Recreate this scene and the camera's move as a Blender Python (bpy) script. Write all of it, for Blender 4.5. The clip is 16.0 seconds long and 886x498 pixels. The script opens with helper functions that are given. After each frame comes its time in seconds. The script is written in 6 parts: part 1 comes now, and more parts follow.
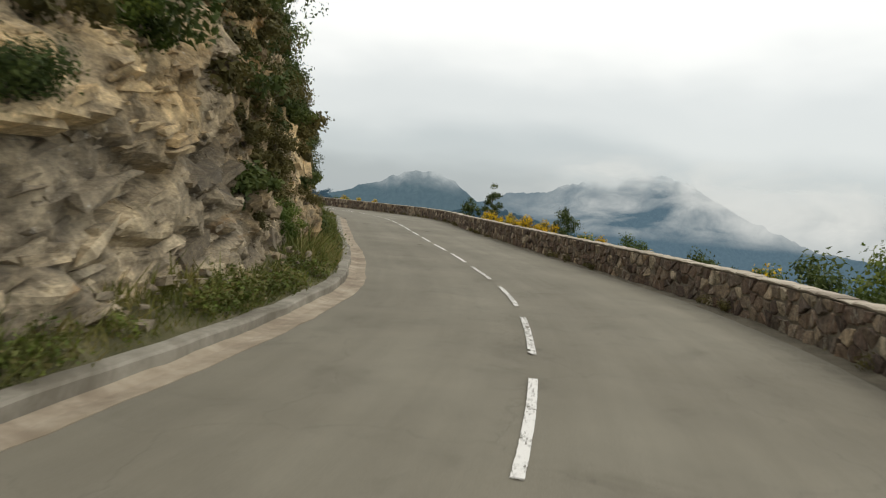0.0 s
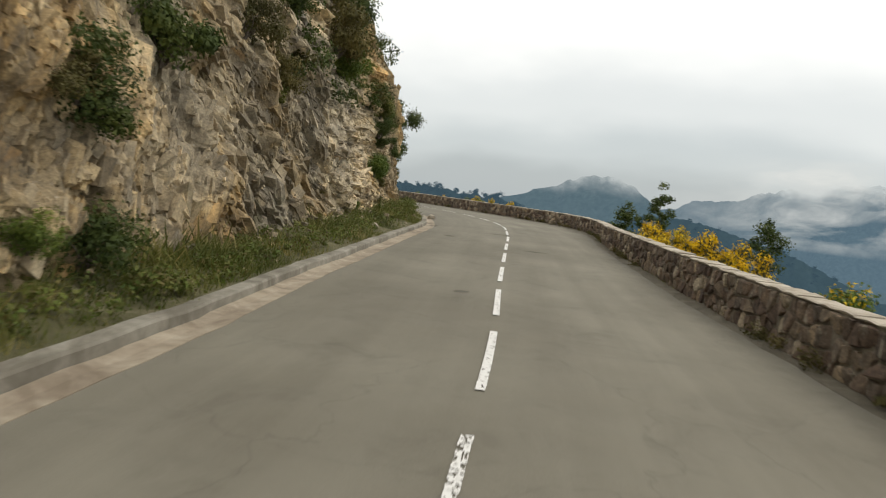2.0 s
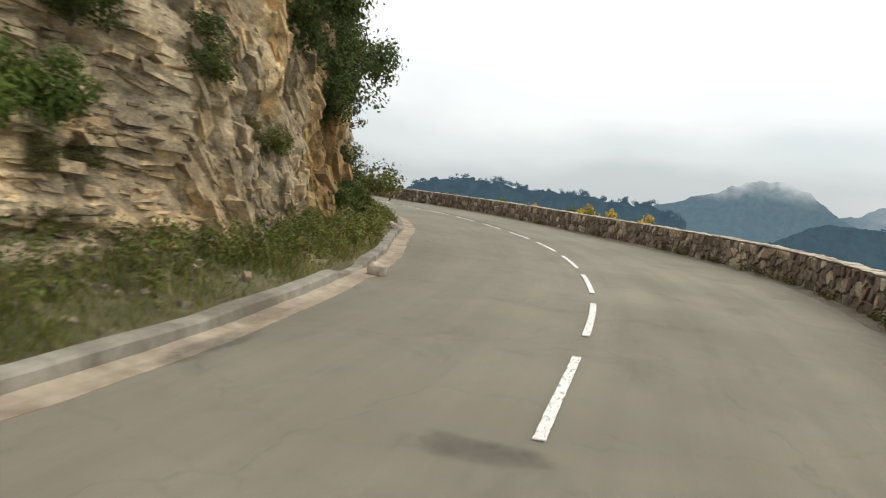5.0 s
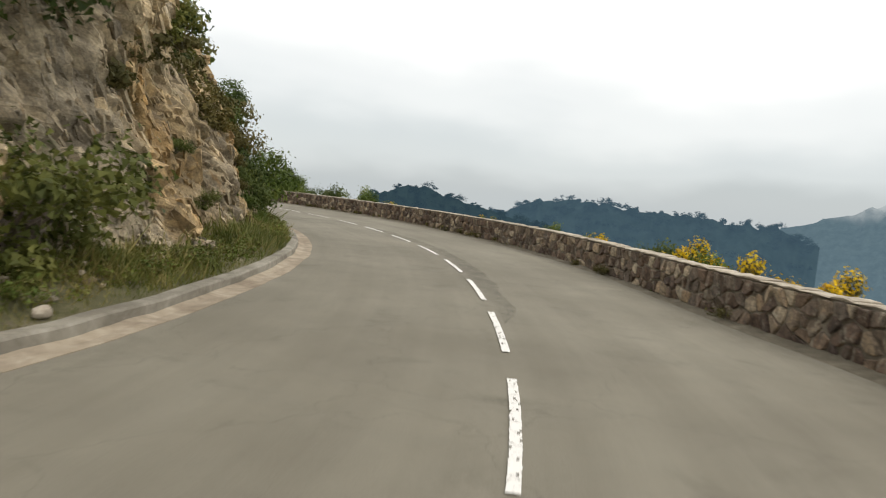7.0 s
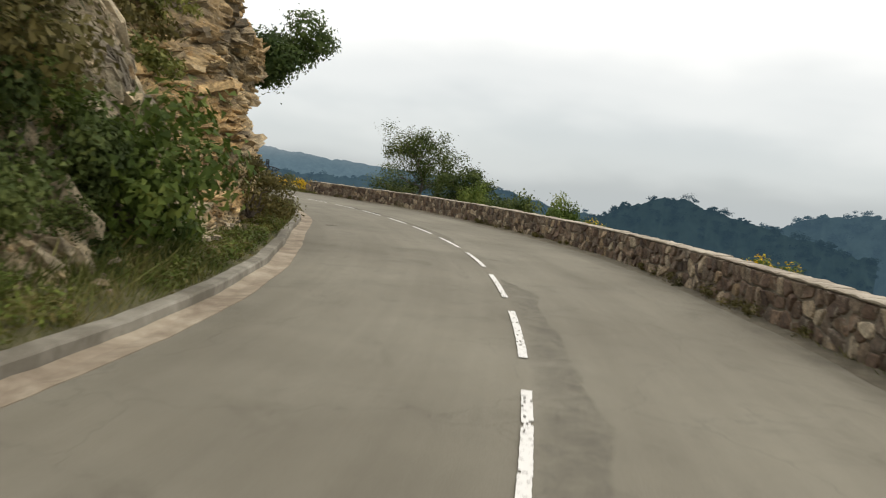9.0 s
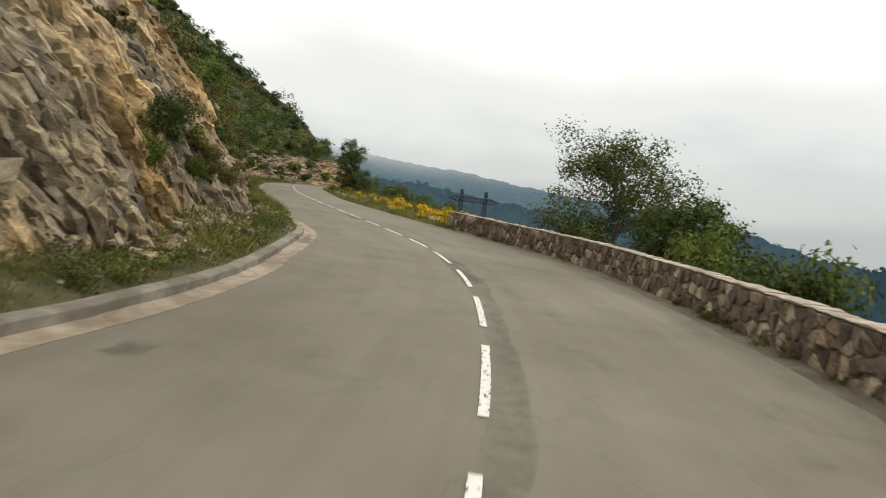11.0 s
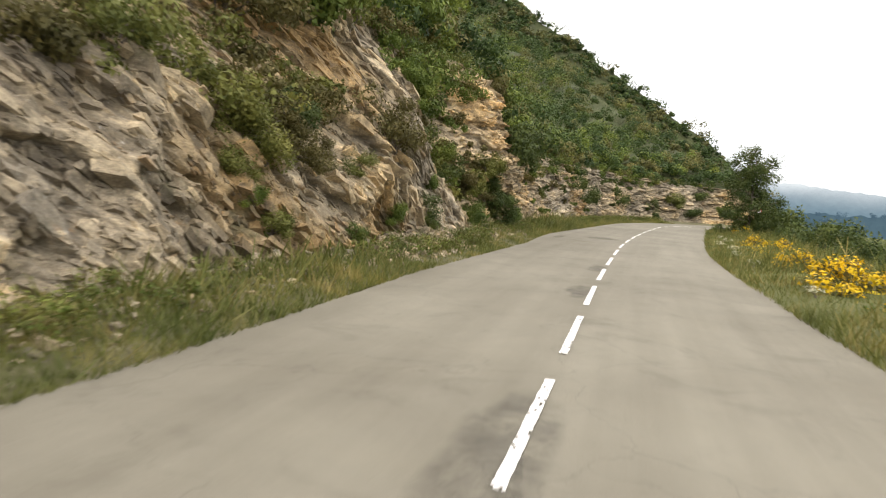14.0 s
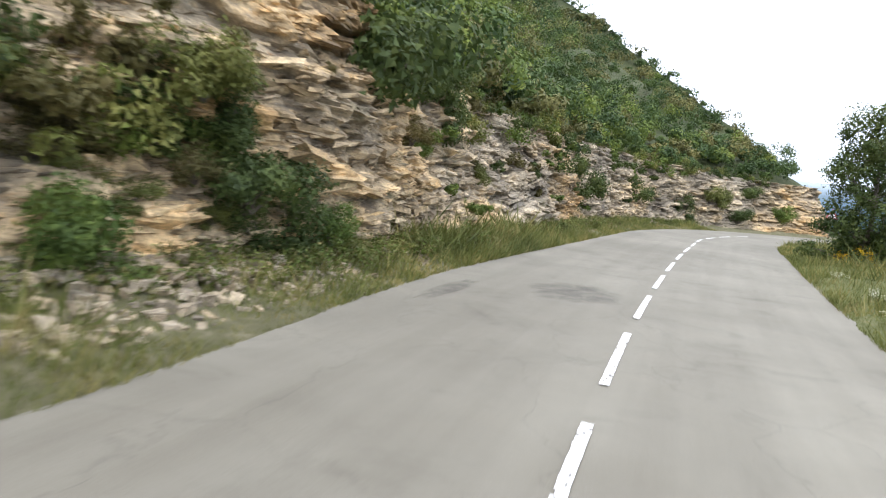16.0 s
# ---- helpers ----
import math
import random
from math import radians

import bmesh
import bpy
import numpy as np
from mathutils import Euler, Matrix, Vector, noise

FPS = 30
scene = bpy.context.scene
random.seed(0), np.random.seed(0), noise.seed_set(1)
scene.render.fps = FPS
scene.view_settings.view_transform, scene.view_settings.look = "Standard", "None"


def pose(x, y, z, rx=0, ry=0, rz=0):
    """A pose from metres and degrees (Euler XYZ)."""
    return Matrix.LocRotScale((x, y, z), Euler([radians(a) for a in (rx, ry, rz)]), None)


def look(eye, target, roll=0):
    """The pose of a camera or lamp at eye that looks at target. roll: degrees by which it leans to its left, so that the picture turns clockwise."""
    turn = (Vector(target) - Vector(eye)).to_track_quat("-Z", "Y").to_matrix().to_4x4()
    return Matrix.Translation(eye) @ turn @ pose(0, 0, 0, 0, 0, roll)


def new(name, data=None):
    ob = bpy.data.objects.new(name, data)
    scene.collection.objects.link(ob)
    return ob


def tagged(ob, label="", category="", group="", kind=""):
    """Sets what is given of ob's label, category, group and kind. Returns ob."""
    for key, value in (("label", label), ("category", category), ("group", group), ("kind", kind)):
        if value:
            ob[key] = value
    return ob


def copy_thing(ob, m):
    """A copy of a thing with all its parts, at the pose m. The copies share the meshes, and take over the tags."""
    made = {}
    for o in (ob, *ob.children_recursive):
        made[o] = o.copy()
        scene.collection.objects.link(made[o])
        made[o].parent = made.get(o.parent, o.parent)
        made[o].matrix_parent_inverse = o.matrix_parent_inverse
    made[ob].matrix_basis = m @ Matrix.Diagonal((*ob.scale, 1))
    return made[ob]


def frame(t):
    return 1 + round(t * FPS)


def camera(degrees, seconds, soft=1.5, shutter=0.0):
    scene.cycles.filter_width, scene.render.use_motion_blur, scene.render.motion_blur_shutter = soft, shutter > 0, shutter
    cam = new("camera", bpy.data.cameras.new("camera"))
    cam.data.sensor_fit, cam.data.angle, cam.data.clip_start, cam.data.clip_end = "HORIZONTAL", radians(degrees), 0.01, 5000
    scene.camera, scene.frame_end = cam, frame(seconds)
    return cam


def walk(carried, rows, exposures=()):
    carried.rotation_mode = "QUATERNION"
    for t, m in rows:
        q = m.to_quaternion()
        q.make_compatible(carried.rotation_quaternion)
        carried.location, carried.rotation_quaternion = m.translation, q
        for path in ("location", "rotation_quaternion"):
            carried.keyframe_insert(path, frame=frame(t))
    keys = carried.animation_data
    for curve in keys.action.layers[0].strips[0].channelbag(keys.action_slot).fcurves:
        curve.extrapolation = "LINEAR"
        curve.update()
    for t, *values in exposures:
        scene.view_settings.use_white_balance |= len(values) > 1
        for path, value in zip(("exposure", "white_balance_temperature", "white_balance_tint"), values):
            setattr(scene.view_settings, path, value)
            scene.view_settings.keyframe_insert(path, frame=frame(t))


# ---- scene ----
cam = camera(65.0, 16.0, soft=1.1, shutter=0.22)
PATH = [
    (0.0, pose(1.09, -1.01, 1.99, 85.81, -4.92, 2.07)),
    (0.5, pose(1.79, 2.68, 1.98, 85.78, -5.72, 4.26)),
    (1.0, pose(2.36, 6.49, 1.97, 85.35, -6.19, 7.31)),
    (1.5, pose(2.60, 10.34, 1.99, 85.43, -6.55, 11.16)),
    (2.0, pose(2.56, 14.46, 2.00, 84.77, -6.15, 16.63)),
    (2.5, pose(2.05, 18.69, 2.00, 85.01, -6.13, 21.81)),
    (3.0, pose(1.33, 23.12, 2.01, 84.56, -6.01, 25.28)),
    (3.5, pose(0.58, 27.81, 1.99, 84.67, -5.91, 25.78)),
    (4.0, pose(-0.19, 32.53, 1.99, 84.59, -6.27, 26.30)),
    (4.5, pose(-1.02, 37.15, 1.98, 84.17, -5.70, 27.65)),
    (5.0, pose(-1.92, 41.58, 1.97, 84.27, -5.48, 28.88)),
    (5.5, pose(-2.83, 46.00, 1.97, 84.39, -5.45, 29.35)),
    (6.0, pose(-3.92, 50.40, 1.98, 84.67, -5.36, 30.60)),
    (6.5, pose(-5.30, 54.74, 1.99, 85.00, -5.27, 33.60)),
    (7.0, pose(-7.06, 58.93, 2.00, 85.28, -5.19, 37.84)),
    (7.5, pose(-9.21, 62.91, 2.00, 85.40, -5.15, 43.89)),
    (8.0, pose(-11.66, 66.71, 1.98, 84.85, -4.61, 48.83)),
    (8.5, pose(-14.44, 70.34, 1.99, 84.61, -5.26, 53.96)),
    (9.0, pose(-17.56, 73.67, 2.00, 84.32, -5.47, 58.63)),
    (9.5, pose(-20.95, 76.82, 2.00, 84.42, -5.69, 63.92)),
    (10.0, pose(-24.74, 79.70, 1.99, 84.66, -6.22, 68.38)),
    (10.5, pose(-28.88, 82.34, 1.98, 84.94, -6.84, 72.37)),
    (11.0, pose(-33.37, 84.70, 1.98, 85.18, -7.37, 77.73)),
    (11.5, pose(-38.29, 86.52, 1.97, 85.28, -7.59, 83.53)),
    (12.0, pose(-43.37, 88.14, 1.97, 84.81, -7.50, 89.11)),
    (12.5, pose(-48.66, 89.31, 2.01, 85.14, -6.89, 94.87)),
    (13.0, pose(-54.03, 89.89, 1.99, 84.94, -5.42, 101.78)),
    (13.5, pose(-59.37, 89.96, 1.97, 84.60, -5.02, 107.01)),
    (14.0, pose(-64.85, 89.55, 1.98, 84.89, -4.67, 111.50)),
    (14.5, pose(-70.28, 88.99, 2.01, 84.47, -4.37, 113.35)),
    (15.0, pose(-75.93, 88.36, 2.00, 84.61, -4.01, 114.10)),
    (15.5, pose(-81.87, 87.63, 1.99, 84.15, -6.28, 114.19)),
    (16.0, pose(-87.85, 86.95, 1.99, 83.80, -6.47, 113.36)),
]
walk(cam, PATH, exposures=[(0.0, -0.26, 7050, 8), (2.5, -0.13, 7100, 9), (5.0, 0.12, 7100, 10), (8.0, -0.05, 7100, 10), (11.5, -0.08, 7350, 10), (12.5, 0.08, 7350, 10), (13.5, 0.5, 7300, 12), (15.0, 0.85, 6450, 14), (16.0, 0.95, 6000, 14)])

# ---- world and sun: bright overcast mountain sky ----
world = bpy.data.worlds.new("overcast_sky")
scene.world = world
world.use_nodes = True
wn, wl = world.node_tree.nodes, world.node_tree.links
wn.clear()
w_out = wn.new("ShaderNodeOutputWorld")
w_bg = wn.new("ShaderNodeBackground")
w_sky = wn.new("ShaderNodeTexSky")
w_sky.sky_type, w_sky.sun_disc = "NISHITA", False
w_sky.sun_elevation, w_sky.sun_rotation = radians(58), radians(70)
w_dim = wn.new("ShaderNodeVectorMath")
w_dim.operation = "SCALE"
w_dim.inputs["Scale"].default_value = 0.10
w_co = wn.new("ShaderNodeTexCoord")
w_sep = wn.new("ShaderNodeSeparateXYZ")
w_noise = wn.new("ShaderNodeTexNoise")
w_noise.inputs["Scale"].default_value, w_noise.inputs["Detail"].default_value = 2.2, 4.0
w_noise.inputs["Roughness"].default_value = 0.5
w_map = wn.new("ShaderNodeMapping")
w_map.inputs["Scale"].default_value = (1.0, 1.0, 2.6)
w_add = wn.new("ShaderNodeMath")
w_add.operation = "MULTIPLY_ADD"
w_add.inputs[1].default_value, w_add.inputs[2].default_value = 0.24, -0.12
w_sum = wn.new("ShaderNodeMath")
w_ramp = wn.new("ShaderNodeValToRGB")
w_ramp.color_ramp.interpolation = "EASE"
stops = [(0.0, (0.47, 0.535, 0.595)), (0.05, (0.60, 0.67, 0.735)), (0.13, (0.79, 0.85, 0.91)), (0.26, (1.13, 1.17, 1.22)), (1.0, (1.43, 1.46, 1.5))]
while len(w_ramp.color_ramp.elements) < len(stops):
    w_ramp.color_ramp.elements.new(0.5)
for el, (p, c) in zip(w_ramp.color_ramp.elements, stops):
    el.position, el.color = p, (*c, 1)
w_mix = wn.new("ShaderNodeMix")
w_mix.data_type = "RGBA"
w_mix.inputs["Factor"].default_value = 0.9
wl.new(w_co.outputs["Generated"], w_sep.inputs[0])
wl.new(w_co.outputs["Generated"], w_map.inputs[0])
wl.new(w_map.outputs[0], w_noise.inputs["Vector"])
wl.new(w_noise.outputs[0], w_add.inputs[0])
wl.new(w_sep.outputs["Z"], w_sum.inputs[0])
wl.new(w_add.outputs[0], w_sum.inputs[1])
wl.new(w_sum.outputs[0], w_ramp.inputs[0])
wl.new(w_sky.outputs[0], w_dim.inputs[0])
wl.new(w_dim.outputs[0], w_mix.inputs["A"])
wl.new(w_ramp.outputs[0], w_mix.inputs["B"])
wl.new(w_mix.outputs["Result"], w_bg.inputs["Color"])
w_bg.inputs["Strength"].default_value = 1.15
wl.new(w_bg.outputs[0], w_out.inputs[0])

sun = new("sun", bpy.data.lights.new("sun", "SUN"))
sun.data.energy, sun.data.angle, sun.data.color = 0.8, radians(30), (1.0, 0.96, 0.9)
sun.matrix_world = look((60, 40, 90), (0, 40, 0))


# ---- materials ----
def material(name):
    m = bpy.data.materials.new(name)
    m.use_nodes = True
    nt = m.node_tree
    nt.nodes.clear()
    return m, nt


def node(nt, kind, **values):
    n = nt.nodes.new(kind)
    for key, value in values.items():
        n.inputs[key].default_value = value
    return n


def ramp(nt, source, stops):
    r = nt.nodes.new("ShaderNodeValToRGB")
    while len(r.color_ramp.elements) < len(stops):
        r.color_ramp.elements.new(0.5)
    for el, (p, c) in zip(r.color_ramp.elements, stops):
        el.position, el.color = p, (*c, 1)
    nt.links.new(source, r.inputs[0])
    return r.outputs[0]


def noise_tex(nt, vec, scale, detail=4.0, rough=0.55, warp=0.0):
    n = node(nt, "ShaderNodeTexNoise", Scale=scale, Detail=detail, Roughness=rough, Distortion=warp)
    nt.links.new(vec, n.inputs["Vector"])
    return n.outputs[0]


def mixed(nt, fac, a, b, mode="MIX"):
    n = nt.nodes.new("ShaderNodeMix")
    n.data_type, n.blend_type = "RGBA", mode
    for key, v in (("Factor", fac), ("A", a), ("B", b)):
        if isinstance(v, bpy.types.NodeSocket):
            nt.links.new(v, n.inputs[key])
        elif key == "Factor":
            n.inputs[key].default_value = v
        else:
            n.inputs[key].default_value = (*v, 1)
    return n.outputs["Result"]


def scaled(nt, vec, x, y, z):
    n = nt.nodes.new("ShaderNodeMapping")
    n.inputs["Scale"].default_value = (x, y, z)
    nt.links.new(vec, n.inputs[0])
    return n.outputs[0]


def finish(nt, colour, rough, bump=None, strength=0.4, distance=0.02, metal=0.0):
    p = node(nt, "ShaderNodeBsdfPrincipled", Metallic=metal)
    p.inputs["Specular IOR Level"].default_value = 0.3
    for key, v in (("Base Color", colour), ("Roughness", rough)):
        if isinstance(v, bpy.types.NodeSocket):
            nt.links.new(v, p.inputs[key])
        else:
            p.inputs[key].default_value = (*v, 1) if key == "Base Color" else v
    if bump is not None:
        b = node(nt, "ShaderNodeBump", Strength=strength, Distance=distance)
        nt.links.new(bump, b.inputs["Height"])
        nt.links.new(b.outputs[0], p.inputs["Normal"])
    out = nt.nodes.new("ShaderNodeOutputMaterial")
    nt.links.new(p.outputs[0], out.inputs[0])


def position(nt):
    return nt.nodes.new("ShaderNodeNewGeometry").outputs["Position"]


def attribute(nt, name):
    a = nt.nodes.new("ShaderNodeAttribute")
    a.attribute_name = name
    return a.outputs["Fac"]


def mat_asphalt():
    m, nt = material("worn_asphalt")
    pos = position(nt)
    uv = nt.nodes.new("ShaderNodeUVMap").outputs[0]
    big = ramp(nt, noise_tex(nt, pos, 0.22, 5, 0.6), [(0.32, (0.160, 0.147, 0.114)), (0.68, (0.222, 0.207, 0.164))])
    streak = ramp(nt, noise_tex(nt, scaled(nt, uv, 1.5, 0.06, 1), 1.0, 4, 0.6), [(0.33, (0.74, 0.73, 0.71)), (0.62, (1, 1, 1))])
    blot = ramp(nt, noise_tex(nt, pos, 0.9, 6, 0.65, 0.6), [(0.28, (0.68, 0.67, 0.65)), (0.44, (1, 1, 1)), (0.75, (1.08, 1.07, 1.05))])
    grit = ramp(nt, noise_tex(nt, pos, 95.0, 2, 0.7), [(0.3, (0.70, 0.70, 0.70)), (0.7, (1.25, 1.25, 1.25))])
    c = mixed(nt, 0.55, big, streak, "MULTIPLY")
    c = mixed(nt, 0.6, c, blot, "MULTIPLY")
    c = mixed(nt, 0.55, c, grit, "MULTIPLY")
    crack = node(nt, "ShaderNodeTexVoronoi", Scale=0.35)
    crack.feature = "DISTANCE_TO_EDGE"
    wob = nt.nodes.new("ShaderNodeVectorMath")
    wn2 = node(nt, "ShaderNodeTexNoise", Scale=1.4, Detail=4.0)
    nt.links.new(pos, wn2.inputs["Vector"])
    nt.links.new(pos, wob.inputs[0])
    nt.links.new(wn2.outputs["Color"], wob.inputs[1])
    nt.links.new(wob.outputs[0], crack.inputs["Vector"])
    line = ramp(nt, crack.outputs[0], [(0.0, (0.55, 0.55, 0.55)), (0.006, (1, 1, 1))])
    c = mixed(nt, 0.35, c, line, "MULTIPLY")
    finish(nt, c, 0.88, noise_tex(nt, pos, 120.0, 3, 0.7), 0.35, 0.01)
    return m


def mat_patch(name, cover):
    m, nt = material(name)
    pos = position(nt)
    c = ramp(nt, noise_tex(nt, pos, 3.0, 6, 0.7), [(0.3, (0.085, 0.079, 0.067)), (0.7, (0.145, 0.135, 0.114))])
    finish(nt, c, 0.8, noise_tex(nt, pos, 90.0, 3, 0.7), 0.4, 0.01)
    worn = ramp(nt, noise_tex(nt, pos, 1.8, 9, 0.78, 0.4), [(0.38, (0.04, 0.04, 0.04)), (0.62, (cover, cover, cover))])
    thin = node(nt, "ShaderNodeMath")
    thin.operation = "MULTIPLY"
    nt.links.new(worn, thin.inputs[0])
    nt.links.new(attribute(nt, "cover"), thin.inputs[1])
    worn = thin.outputs[0]
    out = next(n for n in nt.nodes if n.type == "OUTPUT_MATERIAL")
    solid = out.inputs[0].links[0].from_socket
    mx = nt.nodes.new("ShaderNodeMixShader")
    clear = nt.nodes.new("ShaderNodeBsdfTransparent")
    nt.links.new(worn, mx.inputs[0])
    nt.links.new(clear.outputs[0], mx.inputs[1])
    nt.links.new(solid, mx.inputs[2])
    nt.links.new(mx.outputs[0], out.inputs[0])
    return m


def mat_paint():
    m, nt = material("worn_white_road_paint")
    pos = position(nt)
    c = ramp(nt, noise_tex(nt, pos, 14.0, 6, 0.75), [(0.33, (0.25, 0.24, 0.22)), (0.46, (0.72, 0.71, 0.68))])
    finish(nt, c, 0.7, noise_tex(nt, pos, 80.0, 3), 0.3, 0.005)
    return m


def mat_concrete(name, a, b, stain, spread=0.45):
    m, nt = material(name)
    pos = position(nt)
    c = ramp(nt, noise_tex(nt, pos, 2.5, 6, 0.65), [(0.3, a), (0.7, b)])
    c = mixed(nt, ramp(nt, noise_tex(nt, pos, 0.7, 5, 0.7, 0.8), [(spread, (0, 0, 0)), (spread + 0.2, (0.8, 0.8, 0.8))]), c, stain)
    finish(nt, c, 0.9, noise_tex(nt, pos, 45.0, 5, 0.7), 0.5, 0.015)
    return m


def cells(nt, vec, scale, feature="F1"):
    v = node(nt, "ShaderNodeTexVoronoi", Scale=scale)
    v.feature = feature
    nt.links.new(vec, v.inputs["Vector"])
    if feature != "F1":
        return v.outputs[0]
    sep = nt.nodes.new("ShaderNodeSeparateColor")
    nt.links.new(v.outputs["Color"], sep.inputs[0])
    return sep.outputs[0]


def wobbled(nt, vec, scale, amount):
    n = node(nt, "ShaderNodeTexNoise", Scale=scale, Detail=3.0)
    nt.links.new(vec, n.inputs["Vector"])
    k = nt.nodes.new("ShaderNodeVectorMath")
    k.operation = "SCALE"
    k.inputs["Scale"].default_value = amount
    nt.links.new(n.outputs["Color"], k.inputs[0])
    a = nt.nodes.new("ShaderNodeVectorMath")
    nt.links.new(vec, a.inputs[0])
    nt.links.new(k.outputs[0], a.inputs[1])
    return a.outputs[0]


def mat_rock():
    """Cliff rock: grey to ochre by bed (warm), each block a little lighter or darker (tone); streaks and stains follow
    the beds, and so do joints, painted darker with crevice shade.
    """
    m, nt = material("weathered_cliff_rock")
    pos = position(nt)
    bed = nt.nodes.new("ShaderNodeAttribute")
    bed.attribute_name = "bed"
    bed = bed.outputs["Vector"]
    warm = attribute(nt, "warm")
    base = ramp(nt, warm, [(0.0, (0.208, 0.190, 0.160)), (0.3, (0.295, 0.256, 0.194)), (0.55, (0.382, 0.320, 0.226)), (0.8, (0.415, 0.317, 0.186)), (1.0, (0.39, 0.262, 0.125))])
    tone = ramp(nt, attribute(nt, "tone"), [(0.0, (0.32, 0.31, 0.30)), (0.45, (0.9, 0.89, 0.87)), (1.0, (1.7, 1.67, 1.6))])
    c = mixed(nt, 0.95, base, tone, "MULTIPLY")
    streak = ramp(nt, noise_tex(nt, scaled(nt, bed, 0.9, 5.0, 1.0), 1.0, 8, 0.75, 0.08), [(0.32, (0.45, 0.43, 0.41)), (0.5, (1, 1, 1)), (0.72, (1.4, 1.37, 1.3))])
    c = mixed(nt, 0.5, c, streak, "MULTIPLY")
    mott = ramp(nt, noise_tex(nt, pos, 3.2, 10, 0.8, 0.15), [(0.34, (0.36, 0.35, 0.34)), (0.5, (1, 1, 1)), (0.66, (1.6, 1.57, 1.5))])
    c = mixed(nt, 0.85, c, mott, "MULTIPLY")
    dark = ramp(nt, noise_tex(nt, scaled(nt, bed, 0.6, 1.4, 1.0), 0.55, 8, 0.75, 0.6), [(0.48, (0, 0, 0)), (0.62, (0.72, 0.72, 0.72))])
    c = mixed(nt, dark, c, (0.105, 0.09, 0.07))
    rust = ramp(nt, noise_tex(nt, scaled(nt, bed, 0.5, 1.6, 1), 0.9, 7, 0.72, 0.5), [(0.60, (0, 0, 0)), (0.70, (0.65, 0.65, 0.65))])
    c = mixed(nt, rust, c, (0.35, 0.19, 0.065))
    moss = ramp(nt, noise_tex(nt, pos, 0.75, 8, 0.72, 0.4), [(0.56, (0, 0, 0)), (0.68, (0.7, 0.7, 0.7))])
    c = mixed(nt, moss, c, (0.10, 0.10, 0.052))
    lich = ramp(nt, noise_tex(nt, pos, 7.5, 7, 0.8), [(0.60, (0, 0, 0)), (0.68, (0.65, 0.65, 0.65))])
    c = mixed(nt, lich, c, (0.55, 0.53, 0.48))
    crack = ramp(nt, cells(nt, scaled(nt, wobbled(nt, bed, 3.0, 0.10), 2.2, 6.5, 2.0), 1.0, "DISTANCE_TO_EDGE"), [(0.0, (0.25, 0.24, 0.23)), (0.06, (1, 1, 1))])
    c = mixed(nt, 0.22, c, crack, "MULTIPLY")
    grain = ramp(nt, noise_tex(nt, pos, 22.0, 6, 0.75), [(0.34, (0.5, 0.49, 0.48)), (0.5, (1, 1, 1)), (0.66, (1.45, 1.43, 1.38))])
    c = mixed(nt, 0.6, c, grain, "MULTIPLY")
    # dark fill of open joints and clefts, with crevice shade painted in
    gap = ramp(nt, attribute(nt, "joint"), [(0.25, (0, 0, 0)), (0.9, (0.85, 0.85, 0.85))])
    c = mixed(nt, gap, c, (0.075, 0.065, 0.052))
    chip = cells(nt, scaled(nt, wobbled(nt, bed, 3.0, 0.12), 2.2, 4.6, 2.5), 1.0)
    small = cells(nt, scaled(nt, wobbled(nt, bed, 6.0, 0.06), 6.5, 12.0, 7.0), 1.0)
    sheet = noise_tex(nt, scaled(nt, bed, 1.6, 16.0, 2.0), 1.0, 5, 0.65, 0.1)
    high = mixed(nt, 0.4, mixed(nt, 0.35, chip, small), mixed(nt, 0.5, sheet, noise_tex(nt, pos, 14.0, 9, 0.75, 0.1)))
    finish(nt, c, 0.95, high, 0.95, 0.09)
    return m


def mat_stone():
    m, nt = material("rubble_wall_stone")
    pos = position(nt)
    info = nt.nodes.new("ShaderNodeObjectInfo").outputs["Random"]
    isle = nt.nodes.new("ShaderNodeNewGeometry").outputs["Random Per Island"]
    add = nt.nodes.new("ShaderNodeMath")
    nt.links.new(info, add.inputs[0])
    nt.links.new(isle, add.inputs[1])
    frac = nt.nodes.new("ShaderNodeMath")
    frac.operation = "FRACT"
    nt.links.new(add.outputs[0], frac.inputs[0])
    base = ramp(nt, frac.outputs[0], [(0.0, (0.080, 0.060, 0.050)), (0.25, (0.135, 0.094, 0.071)), (0.45, (0.19, 0.138, 0.100)), (0.62, (0.12, 0.096, 0.078)), (0.8, (0.24, 0.185, 0.132)), (0.92, (0.40, 0.34, 0.255)), (1.0, (0.30, 0.22, 0.145))])
    g = ramp(nt, noise_tex(nt, pos, 11.0, 9, 0.82), [(0.34, (0.30, 0.29, 0.28)), (0.5, (1, 1, 1)), (0.64, (1.95, 1.88, 1.72))])
    c = mixed(nt, 0.9, base, g, "MULTIPLY")
    lich = ramp(nt, noise_tex(nt, scaled(nt, pos, 1, 1, 0.4), 4.0, 7, 0.78, 0.5), [(0.55, (0, 0, 0)), (0.66, (0.75, 0.75, 0.75))])
    c = mixed(nt, lich, c, (0.44, 0.40, 0.32))
    # near-black blotches scattered at random, drawn out upwards
    dark_blotch = ramp(nt, noise_tex(nt, scaled(nt, pos, 1, 1, 0.5), 2.2, 7, 0.75, 0.5), [(0.54, (0, 0, 0)), (0.66, (0.8, 0.8, 0.8))])
    c = mixed(nt, dark_blotch, c, (0.05, 0.042, 0.036))
    finish(nt, c, 0.92, noise_tex(nt, pos, 22.0, 7, 0.7), 0.7, 0.03)
    return m


